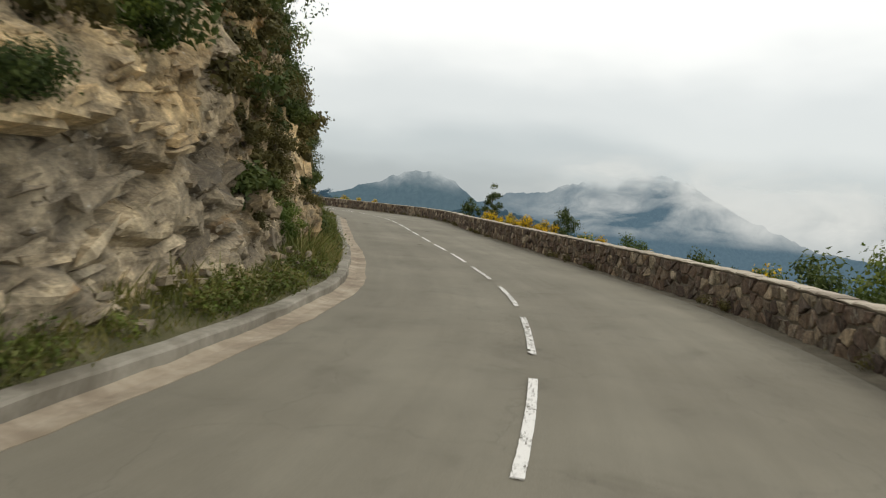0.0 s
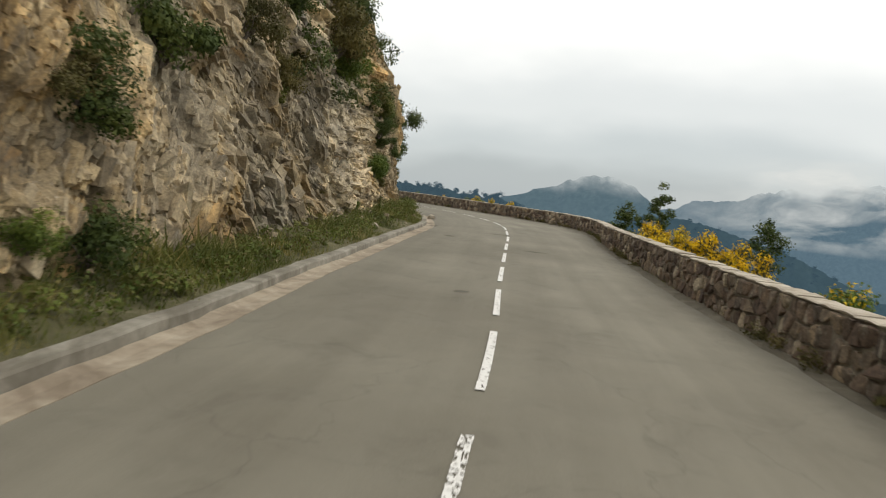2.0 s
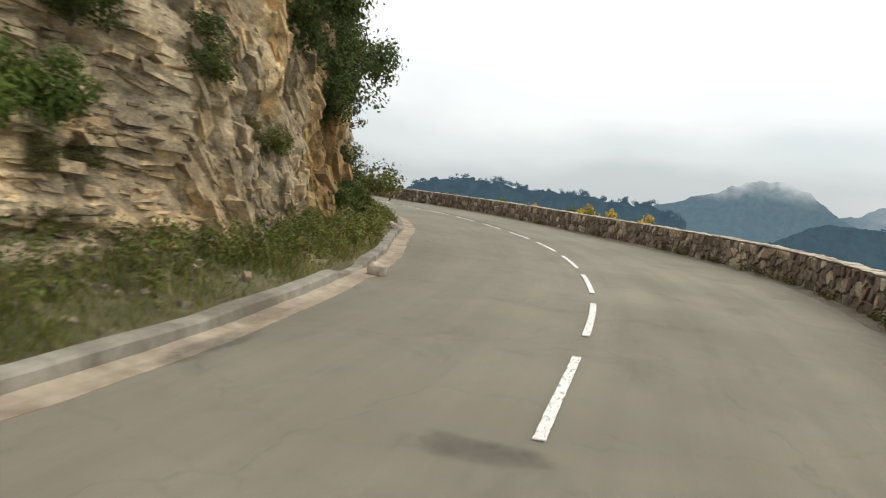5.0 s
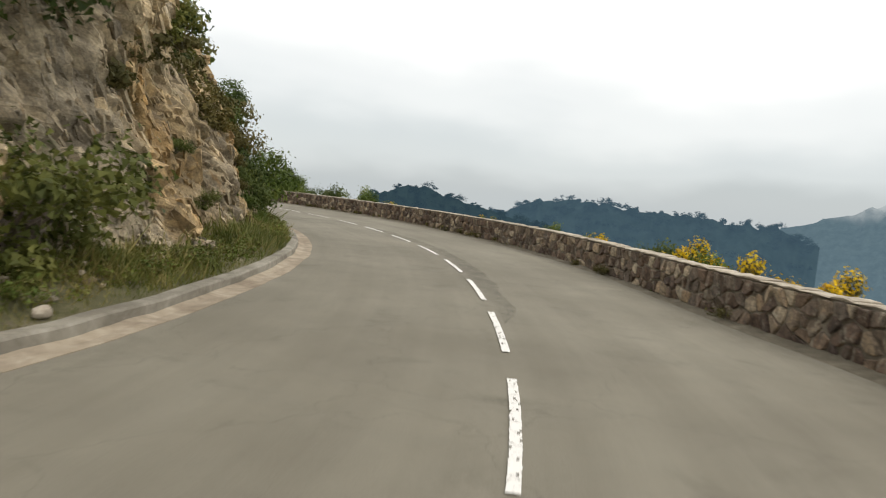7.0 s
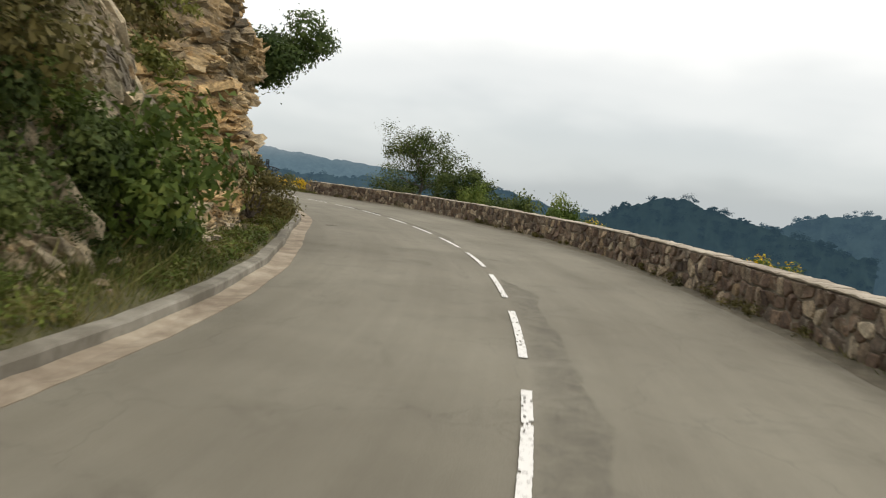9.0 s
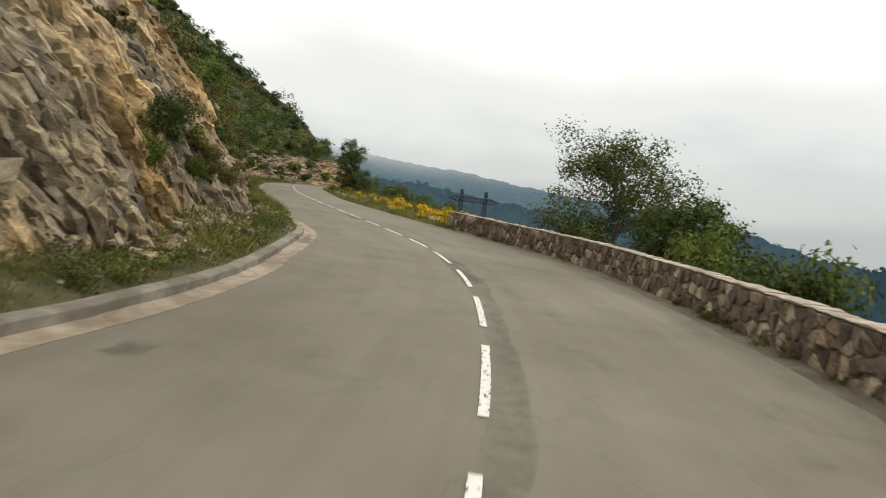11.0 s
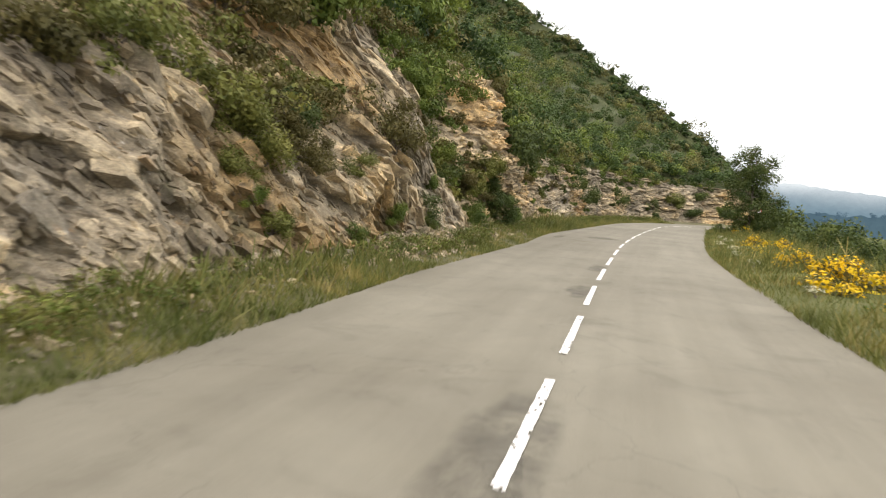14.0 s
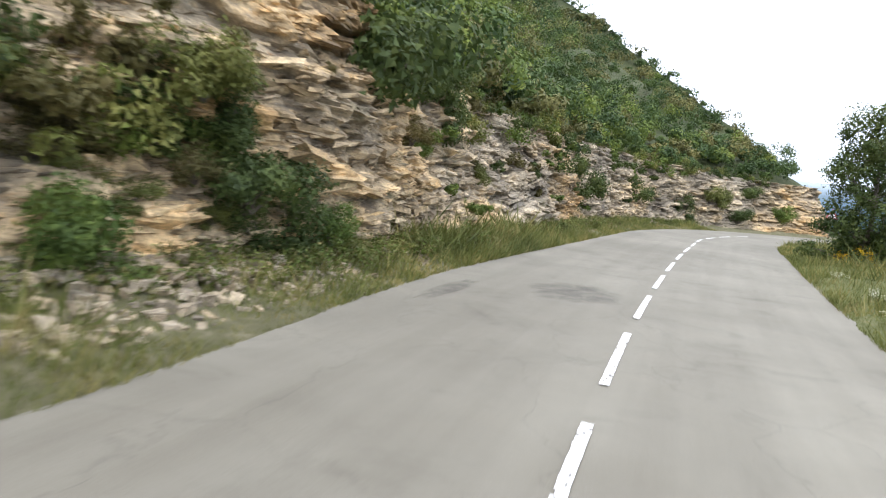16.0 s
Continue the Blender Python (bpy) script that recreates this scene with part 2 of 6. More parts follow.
def mat_leaf(name, dark, mid, light, trans=0.25, grain=1.1):
    m, nt = material(name)
    isle = nt.nodes.new("ShaderNodeNewGeometry").outputs["Random Per Island"]
    info = nt.nodes.new("ShaderNodeObjectInfo").outputs["Random"]
    pos = position(nt)
    fac = nt.nodes.new("ShaderNodeMix")
    fac.inputs["Factor"].default_value = 0.68
    nt.links.new(isle, fac.inputs["A"])
    nt.links.new(ramp(nt, noise_tex(nt, pos, grain, 4, 0.6), [(0.3, (0, 0, 0)), (0.7, (1, 1, 1))]), fac.inputs["B"])
    c = ramp(nt, fac.outputs[0], [(0.1, dark), (0.5, mid), (0.9, light)])
    tone = ramp(nt, info, [(0.0, (0.75, 0.78, 0.7)), (1.0, (1.2, 1.15, 1.05))])
    c = mixed(nt, 0.8, c, tone, "MULTIPLY")
    patch = ramp(nt, noise_tex(nt, pos, 0.35, 3, 0.5), [(0.3, (0.72, 0.80, 0.76)), (0.7, (1.25, 1.15, 0.95))])
    c = mixed(nt, 0.7, c, patch, "MULTIPLY")
    d = node(nt, "ShaderNodeBsdfPrincipled", Roughness=0.65)
    d.inputs["Specular IOR Level"].default_value = 0.25
    t = nt.nodes.new("ShaderNodeBsdfTranslucent")
    nt.links.new(c, d.inputs["Base Color"])
    nt.links.new(c, t.inputs["Color"])
    mx = nt.nodes.new("ShaderNodeMixShader")
    mx.inputs[0].default_value = trans
    nt.links.new(d.outputs[0], mx.inputs[1])
    nt.links.new(t.outputs[0], mx.inputs[2])
    out = nt.nodes.new("ShaderNodeOutputMaterial")
    nt.links.new(mx.outputs[0], out.inputs[0])
    return m


def mat_soil(name, a, b, c3):
    m, nt = material(name)
    pos = position(nt)
    c = ramp(nt, noise_tex(nt, pos, 1.6, 7, 0.7), [(0.3, a), (0.55, b), (0.75, c3)])
    finish(nt, c, 0.95, noise_tex(nt, pos, 16.0, 7, 0.75), 0.8, 0.06)
    return m


def mat_bark():
    m, nt = material("grey_brown_bark")
    pos = position(nt)
    c = ramp(nt, noise_tex(nt, scaled(nt, pos, 1, 1, 0.3), 9.0, 6, 0.7), [(0.3, (0.07, 0.055, 0.045)), (0.7, (0.19, 0.16, 0.13))])
    finish(nt, c, 0.9, noise_tex(nt, scaled(nt, pos, 1, 1, 0.3), 18.0, 5, 0.7), 0.7, 0.03)
    return m


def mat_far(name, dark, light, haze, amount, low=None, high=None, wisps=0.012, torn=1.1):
    """Distant hills: forest colour with haze painted in as emission; above low..high metres they vanish into cloud."""
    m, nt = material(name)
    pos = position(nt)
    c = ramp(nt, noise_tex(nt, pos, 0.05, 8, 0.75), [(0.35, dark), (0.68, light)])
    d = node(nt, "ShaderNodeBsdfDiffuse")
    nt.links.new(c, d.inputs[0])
    # a glow in the haze's colour stands in for misty air
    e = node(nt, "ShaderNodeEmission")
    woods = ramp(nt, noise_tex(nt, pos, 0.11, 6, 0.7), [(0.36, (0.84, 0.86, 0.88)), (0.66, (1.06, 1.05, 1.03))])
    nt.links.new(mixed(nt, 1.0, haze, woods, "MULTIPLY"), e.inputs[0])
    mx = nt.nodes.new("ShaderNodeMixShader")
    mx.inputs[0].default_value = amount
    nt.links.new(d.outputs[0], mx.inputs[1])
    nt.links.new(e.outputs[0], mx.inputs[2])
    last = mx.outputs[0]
    if low is not None:
        sep = nt.nodes.new("ShaderNodeSeparateXYZ")
        nt.links.new(pos, sep.inputs[0])
        n = noise_tex(nt, scaled(nt, pos, 1, 1, 1.7), wisps, 6, 0.6, 0.4)
        a = node(nt, "ShaderNodeMath")
        a.operation = "MULTIPLY_ADD"
        a.inputs[1].default_value, a.inputs[2].default_value = (high - low) * 2 * torn, -(high - low) * torn
        nt.links.new(n, a.inputs[0])
        s2 = nt.nodes.new("ShaderNodeMath")
        nt.links.new(a.outputs[0], s2.inputs[0])
        nt.links.new(sep.outputs[2], s2.inputs[1])
        r = nt.nodes.new("ShaderNodeMapRange")
        r.interpolation_type = "SMOOTHSTEP"
        r.inputs[1].default_value, r.inputs[2].default_value = low, high
        nt.links.new(s2.outputs[0], r.inputs[0])
        clear = nt.nodes.new("ShaderNodeBsdfTransparent")
        mx2 = nt.nodes.new("ShaderNodeMixShader")
        nt.links.new(r.outputs[0], mx2.inputs[0])
        nt.links.new(last, mx2.inputs[1])
        nt.links.new(clear.outputs[0], mx2.inputs[2])
        last = mx2.outputs[0]
    out = nt.nodes.new("ShaderNodeOutputMaterial")
    nt.links.new(last, out.inputs[0])
    return m


ASPHALT, PATCH, PAINT = mat_asphalt(), mat_patch("dark_tar_patch", 0.5), mat_paint()
BAND = mat_patch("newer_asphalt_band", 0.36)
GRIME = mat_patch("roadside_grime", 0.2)
KERB = mat_concrete("grey_kerb_concrete", (0.20, 0.185, 0.15), (0.36, 0.335, 0.28), (0.13, 0.115, 0.088), 0.42)
GUTTER = mat_concrete("dusty_gutter_concrete", (0.27, 0.22, 0.16), (0.43, 0.37, 0.285), (0.17, 0.13, 0.092), 0.45)
COPING = mat_concrete("pale_coping_stone", (0.30, 0.255, 0.195), (0.53, 0.475, 0.39), (0.19, 0.155, 0.12))
MORTAR = mat_concrete("dark_wall_mortar", (0.13, 0.112, 0.09), (0.30, 0.262, 0.205), (0.075, 0.063, 0.05))
ROCK, STONE = mat_rock(), mat_stone()
SOIL = mat_soil("stony_verge_soil", (0.065, 0.068, 0.028), (0.125, 0.115, 0.058), (0.27, 0.235, 0.165))
DIRT = mat_soil("dark_shoulder_dirt", (0.09, 0.078, 0.056), (0.15, 0.132, 0.098), (0.25, 0.22, 0.165))
SLOPE = mat_soil("scrub_covered_slope", (0.03, 0.04, 0.014), (0.055, 0.065, 0.022), (0.10, 0.095, 0.045))
LEAF_OAK = mat_leaf("holm_oak_leaves", (0.026, 0.043, 0.014), (0.062, 0.090, 0.025), (0.130, 0.156, 0.046))
LEAF_FRESH = mat_leaf("fresh_green_leaves", (0.040, 0.069, 0.015), (0.098, 0.144, 0.030), (0.213, 0.250, 0.062))
LEAF_DRY = mat_leaf("olive_brown_scrub_leaves", (0.058, 0.052, 0.023), (0.115, 0.102, 0.038), (0.20, 0.165, 0.07))
LEAF_PALE = mat_leaf("yellow_green_scrub_leaves", (0.052, 0.067, 0.018), (0.121, 0.136, 0.037), (0.218, 0.218, 0.069))
LEAF_PINE = mat_leaf("pine_needles", (0.025, 0.048, 0.018), (0.056, 0.094, 0.030), (0.100, 0.144, 0.050))
BLOOM = mat_leaf("yellow_broom_blossom", (0.50, 0.30, 0.006), (0.68, 0.44, 0.01), (0.80, 0.60, 0.04), 0.15)
GRASS = mat_leaf("verge_grass_blades", (0.055, 0.075, 0.02), (0.125, 0.14, 0.04), (0.30, 0.25, 0.115))
TURF = mat_soil("grassy_verge_earth", (0.065, 0.075, 0.022), (0.11, 0.115, 0.036), (0.19, 0.165, 0.08))
WHITE_BLOOM = mat_leaf("white_umbel_blossom", (0.6, 0.6, 0.5), (0.72, 0.72, 0.64), (0.8, 0.8, 0.76), 0.15)
CROWN_A = mat_leaf("dark_oak_crowns", (0.022, 0.044, 0.016), (0.050, 0.086, 0.024), (0.100, 0.142, 0.040), 0.15, 0.42)
CROWN_B = mat_leaf("bright_oak_crowns", (0.051, 0.081, 0.017), (0.116, 0.162, 0.032), (0.225, 0.261, 0.061), 0.15, 0.42)
CROWN_C = mat_leaf("olive_oak_crowns", (0.065, 0.068, 0.028), (0.123, 0.123, 0.045), (0.210, 0.196, 0.075), 0.15, 0.42)
BARK = mat_bark()


# ---- plan: the road's centre line and what runs along it ----
LINE = [(-8.8, -19.8), (-3.8, -11.1), (-0.5, -3.8), (1.62, 3.92), (2.22, 12.62), (1.15, 21.31), (-0.45, 29.8), (-2.03, 38.23), (-3.68, 46.82),
        (-5.84, 55.33), (-9.5, 63.21), (-14.6, 70.19), (-20.59, 76.28), (-27.52, 81.28), (-35.22, 85.21), (-46.47, 88.46), (-55.18, 89.37),
        (-63.75, 88.91), (-72.37, 88.07), (-80.95, 87.16), (-89.4, 86.38), (-98.03, 85.72), (-110.5, 85.25), (-120, 85.15), (-130, 85.4),
        (-141.5, 87.9), (-151.5, 93.6), (-159, 101.5)]


def smooth_line(points, n=40):
    p = np.array(points, float)
    k = np.concatenate([[0], np.cumsum(np.sqrt(np.linalg.norm(np.diff(p, axis=0), axis=1)))])
    q = np.vstack([2 * p[0] - p[1], p, 2 * p[-1] - p[-2]])
    kk = np.concatenate([[2 * k[0] - k[1]], k, [2 * k[-1] - k[-2]]])
    out = []
    for i in range(1, len(q) - 2):
        t0, t1, t2, t3 = kk[i - 1:i + 3]
        a, b, c, d = q[i - 1:i + 3]
        t = np.linspace(t1, t2, n, endpoint=False)[:, None]
        a1 = (t1 - t) / (t1 - t0) * a + (t - t0) / (t1 - t0) * b
        a2 = (t2 - t) / (t2 - t1) * b + (t - t1) / (t2 - t1) * c
        a3 = (t3 - t) / (t3 - t2) * c + (t - t2) / (t3 - t2) * d
        b1 = (t2 - t) / (t2 - t0) * a1 + (t - t0) / (t2 - t0) * a2
        b2 = (t3 - t) / (t3 - t1) * a2 + (t - t1) / (t3 - t1) * a3
        out.append((t2 - t) / (t2 - t1) * b1 + (t - t1) / (t2 - t1) * b2)
    return np.vstack(out + [p[-1:]])


_Q = smooth_line(LINE)
_S = np.concatenate([[0], np.cumsum(np.linalg.norm(np.diff(_Q, axis=0), axis=1))])
_S -= _S[3 * 40]
_T = np.gradient(_Q, axis=0)
_T /= np.linalg.norm(_T, axis=1)[:, None]
_K = np.ones(41) / 41
for _c in (0, 1):
    _T[:, _c] = np.convolve(np.pad(_T[:, _c], 20, mode="edge"), _K, mode="valid")
_T /= np.linalg.norm(_T, axis=1)[:, None]
S_MIN, S_MAX = float(_S[0]), float(_S[-1])


def place(s, o, z=0.0):
    """World points at s metres along the line, o metres to its right, z up."""
    s, o = np.broadcast_arrays(np.asarray(s, float), np.asarray(o, float))
    x, y = np.interp(s, _S, _Q[:, 0]), np.interp(s, _S, _Q[:, 1])
    tx, ty = np.interp(s, _S, _T[:, 0]), np.interp(s, _S, _T[:, 1])
    return np.stack([x + o * ty, y - o * tx, np.broadcast_to(np.asarray(z, float), s.shape)], -1)


def table(*pairs):
    xs, ys = [p[0] for p in pairs], [p[1] for p in pairs]

    def f(s):
        grid = np.linspace(S_MIN, S_MAX, 900)
        y = np.interp(grid, xs, ys)
        y = np.convolve(np.pad(y, 6, mode="edge"), np.ones(13) / 13, mode="valid")
        return np.interp(s, grid, y)
    return f


left_edge = table((-20, -3.5), (1, -3.46), (5, -3.34), (9.3, -3.14), (13.3, -3.24), (17, -3.2), (21, -3.4), (27, -3.42), (37, -3.52), (43.4, -3.52), (46, -3.68), (49, -4.05), (55, -4.45),
                  (60, -4.8), (66, -4.35), (71, -4.02), (76, -3.9), (80, -3.9), (84, -4.02), (87, -4.18), (93, -4.6), (97, -4.6), (101, -4.2), (105, -3.95), (109, -4.03), (113, -4.0), (116, -3.72),
                  (119, -3.65), (122, -3.84), (126, -4.08), (131, -3.85), (140, -4.0), (154, -3.6), (157, -3.85), (162, -4.05), (175, -3.75), (215, -3.7))
wall_front = table((-20, 4.95), (10, 4.92), (16, 4.6), (26, 4.42), (43, 4.46), (50, 5.2), (57, 6.1), (61, 5.95), (65, 5.4), (70, 4.7), (75, 4.6), (84, 4.78),
                   (90, 4.76), (98, 5.05), (108, 5.0), (116, 5.3), (123, 4.95), (132, 4.75))
right_edge = table((-20, 4.7), (10, 4.7), (26, 4.2), (43, 4.25), (50, 4.95), (57, 5.85), (61, 5.7), (65, 5.1), (70, 4.45), (84, 4.5), (98, 4.75), (108, 4.7), (116, 4.95),
                   (128, 4.6), (133, 4.3), (140, 4.0), (150, 3.75), (158, 3.7), (168, 3.9), (180, 4.0), (192, 3.8), (215, 3.6))
cliff_foot = table((-20, -4.5), (2, -4.5), (9, -4.4), (14, -4.9), (25, -5.2), (41, -6.1), (46, -5.8), (51, -6.3), (58, -6.4), (62, -6.9), (69, -6.1), (76, -5.8), (85, -5.3), (90, -5.6), (96, -6.0),
                   (105, -5.5), (111, -6.0), (123, -5.5), (137, -5.8), (150, -5.4), (155, -6.3), (161, -5.7), (175, -5.5), (200, -6.0), (230, -6.4))
cliff_lean = table((-20, 0.12), (20, 0.2), (42, 0.24), (47, 0.1), (58, 0.07), (63, 0.2), (70, 0.2), (76, 0.3), (85, 0.5), (90, 0.35), (92, 0.02), (98, 0.02), (102, 0.4), (110, 0.48), (125, 0.5),
                   (140, 0.45), (150, 0.35), (156, 0.25), (163, 0.2), (166, 0.35), (200, 0.4))
cliff_top = table((-20, 13), (40, 12.5), (50, 11), (60, 10), (70, 10), (80, 9), (88, 7.5), (97, 7.5), (100, 8), (106, 9), (120, 9), (124, 6.5), (135, 6), (141, 6.5), (146, 8), (150, 7), (156, 8), (163, 8),
                  (166, 5.2), (175, 4.8), (190, 5), (200, 5), (212, 4.6))
slope_back = table((119, 0), (124, 0.55), (140, 0.55), (143, 0))
brow_back = table((47, 0), (51, 0.6), (59, 0.6), (63, 0.2), (68, 0), (84, 0), (89, 0.6), (102, 0.6), (106, 0))


def face_offset(s, z):
    """Offset of the mean rock face at height z; some stretches lie back above a low face."""
    z = np.maximum(z, 0)
    return cliff_foot(s) - cliff_lean(s) * z ** 1.06 - slope_back(s) * np.maximum(z - 3.2, 0) - brow_back(s) * np.maximum(z - 5.4, 0)


WALL_END, KERB_END = 129.5, 127.5


# ---- helpers for meshes ----
def mesh_of(name, verts, faces, mat, smooth=False):
    me = bpy.data.meshes.new(name)
    verts = np.asarray(verts, np.float32)
    if isinstance(faces, np.ndarray):
        n, k = faces.shape
        me.vertices.add(len(verts))
        me.vertices.foreach_set("co", verts.ravel())
        me.loops.add(n * k)
        me.loops.foreach_set("vertex_index", faces.astype(np.int32).ravel())
        me.polygons.add(n)
        me.polygons.foreach_set("loop_start", np.arange(0, n * k, k, dtype=np.int32))
    else:
        me.from_pydata(verts.tolist(), [], faces)
    me.materials.append(mat)
    me.polygons.foreach_set("use_smooth", np.full(len(me.polygons), smooth))
    me.update(calc_edges=True)
    return me


def obj(name, verts, faces, mat, parent=None, label="", category="", group="", kind="", smooth=False):
    ob = new(name, mesh_of(name, verts, faces, mat, smooth))
    if parent is not None:
        ob.parent = parent
    return tagged(ob, label, category, group, kind)


def thing(name, label, category, group="", at=(0, 0, 0)):
    ob = new(name)
    ob.location = at
    ob.empty_display_size = 0.2
    return tagged(ob, label, category, group)


def grid_faces(n, m):
    """Quads of a grid with n rows of m points."""
    i = np.arange(n * m).reshape(n, m)
    return np.stack([i[:-1, :-1], i[:-1, 1:], i[1:, 1:], i[1:, :-1]], -1).reshape(-1, 4)


def sweep(name, s, profile, mat, close=True, smooth=False, **tags):
    """Sweeps a profile, rows of (offset, z) arrays along s, into a mesh; ends closed."""
    pts = np.stack([place(s, o, z) for o, z in profile], 1)
    n, m = pts.shape[:2]
    f = grid_faces(n, m).tolist()
    if close:
        base = np.arange(n) * m
        f += [[int(b), int(b + m), int(b + 2 * m - 1), int(b + m - 1)] for b in base[:-1]]
        f += [list(range(m)), list(range((n - 1) * m, n * m))[::-1]]
    return obj(name, pts.reshape(-1, 3), f, mat, smooth=smooth, **tags)


def hashed(i, j, seed):
    h = (i.astype(np.int64) * 374761393 + j.astype(np.int64) * 668265263 + seed * 974634533) & 0xFFFFFFFF
    h = ((h ^ (h >> 13)) * 1274126177) & 0xFFFFFFFF
    h = ((h ^ (h >> 16)) * 2246822519) & 0xFFFFFFFF
    return ((h ^ (h >> 15)) & 0xFFFFFF) / float(0x1000000)


def value_noise(u, w, seed):
    i, j = np.floor(u), np.floor(w)
    a, b = u - i, w - j
    a, b = a * a * (3 - 2 * a), b * b * (3 - 2 * b)
    h = lambda di, dj: hashed(i + di, j + dj, seed)
    return (h(0, 0) * (1 - a) + h(1, 0) * a) * (1 - b) + (h(0, 1) * (1 - a) + h(1, 1) * a) * b - 0.5


def fbm(u, w, seed, octaves=4):
    return sum(value_noise(u * 2 ** k + 17.3 * k, w * 2 ** k, seed + k) / 2 ** k for k in range(octaves))


def split(x, seed, row):
    """Cuts x into uneven pieces of about 1: which piece, where in it (-0.5..0.5), and how near its ends."""
    i = np.floor(x)
    edge = lambda k: k + 0.75 * (hashed(k, row, seed) - 0.5)
    i = np.where(x < edge(i), i - 1, np.where(x >= edge(i + 1), i + 1, i))
    a, b = edge(i), edge(i + 1)
    b = np.maximum(b, a + 0.05)
    return i, (x - a) / (b - a) - 0.5, np.minimum(x - a, b - x)


def blocks(u, w, seed, lean=0.5, cut=0.3):
    """Jointed blocks in uneven beds: each has a height of its own and a flat tilted face, with open joints between."""
    j, q, ew = split(w, seed, 0 * w)
    shear = (hashed(j, 0 * j, seed + 5) - 0.5) * 1.4
    uu = (u + shear * (w - j)) * (0.6 + 0.9 * hashed(j, 0 * j, seed + 6)) + 31 * hashed(j, 0 * j, seed + 7)
    i, p, eu = split(uu, seed + 1, j)
    high = hashed(i, j, seed + 2) - 0.5
    tilt = (hashed(i, j, seed + 3) - 0.5) * p * 1.3 + (hashed(i, j, seed + 4) - 0.62) * q
    joint = np.maximum(np.clip(1 - ew / 0.09, 0, 1), np.clip(1 - eu / 0.06, 0, 1))
    return high + lean * tilt - cut * joint, high + 0.5, joint


def crumpled(u, w, seed):
    """Flat facets that meet in sharp edges."""
    i, j = np.floor(u), np.floor(w)
    a, b = u - i, w - j
    h = lambda di, dj: hashed(i + di, j + dj, seed) - 0.5
    low = h(0, 0) + a * (h(1, 0) - h(0, 0)) + b * (h(1, 1) - h(1, 0))
    top = h(0, 0) + b * (h(0, 1) - h(0, 0)) + a * (h(1, 1) - h(0, 1))
    return np.where(a > b, low, top)


def chunks(u, w, seed, lean=0.8):
    """Broken rock: uneven cells, each with its own height and a flat tilted face. Height, tone and how near its rim."""
    i, j = np.floor(u), np.floor(w)
    best, second = np.full(u.shape, 9.0), np.full(u.shape, 9.0)
    high, tone = np.zeros(u.shape), np.zeros(u.shape)
    for di in (-1, 0, 1):
        for dj in (-1, 0, 1):
            a, b = i + di, j + dj
            du, dw = u - a - 0.1 - 0.8 * hashed(a, b, seed), w - b - 0.1 - 0.8 * hashed(a, b, seed + 1)
            d = np.hypot(du, dw)
            near = d < best
            second = np.where(near, best, np.minimum(second, d))
            best = np.where(near, d, best)
            h = hashed(a, b, seed + 2)
            face = h - 0.5 + lean * ((hashed(a, b, seed + 3) - 0.5) * du * 1.6 + (hashed(a, b, seed + 4) - 0.6) * dw * 1.6)
            high, tone = np.where(near, face, high), np.where(near, h, tone)
    return high, tone, np.clip(1 - (second - best) / 0.12, 0, 1)


# ---- ground: verges and the slope that falls into the valley ----
def far_ground():
    n, m = 120, 34
    s = np.linspace(S_MIN, 172, n)
    out = np.array([0, 0.6, 1.5, 3, 5, 8, 12, 17, 24, 32, 42, 55, 70, 90, 120, 160, 210, 280, 370, 480, 620, 800, 1050, 1350, 1700, 2100, 2600, 3100, 3600, 4000, 4300, 4500, 4700, 4900])
    drop = -0.15 - 0.55 * np.maximum(out - 2.0, 0) ** 1.02
    drop = np.maximum(drop, -170 - 0.01 * out)
    o = right_edge(s)[:, None] + 0.05 + out[None]
    p = place(np.repeat(s[:, None], m, 1), o, 0)
    p[..., 2] = drop[None] + fbm(o * 0.15, s[:, None] * 0.15 + 0 * o, 5) * np.clip(out - 3, 0, 6)[None] * 0.35
    return obj("ground", p.reshape(-1, 3), grid_faces(n, m), SLOPE, label="steep scrub slope falling into a misty valley", category="ground", kind="structure", smooth=True)


far_ground()


def verge_height(s, v):
    """Height of the strip under the rock, v from its road side (0) to the foot of the face (1)."""
    k = np.clip((KERB_END - s) / 1.5, 0, 1)
    heap = 0.35 * np.exp(-((s - 150) / 7.0) ** 2)
    return 0.005 + 0.135 * k + v * (0.42 + heap + 0.1 * np.sin(s * 0.7)) * (0.6 + 0.4 * k) + fbm(s * 0.8, v * 3 + 0 * s, 31) * 0.16 * np.clip(v * 8, 0, 1)


def verge_left():
    s = np.linspace(S_MIN, S_MAX, 620)
    k = np.clip((KERB_END - s) / 1.5, 0, 1)
    a = left_edge(s) - 0.02 - 0.62 * k
    b = cliff_foot(s) - 1.6
    rows = [(left_edge(s) + 0.3 - 0.85 * k, 0 * s - 0.06)]
    for v in np.linspace(0, 1, 9):
        rows.append((a + (b - a) * v, verge_height(s, v + 0 * s)))
    pts = np.stack([place(s, o, z) for o, z in rows], 1)
    obj("verge_by_cliff", pts.reshape(-1, 3), grid_faces(len(s), 10), SOIL, label="weedy stony soil strip under the rock face", category="verge", kind="structure", smooth=True)


verge_left()


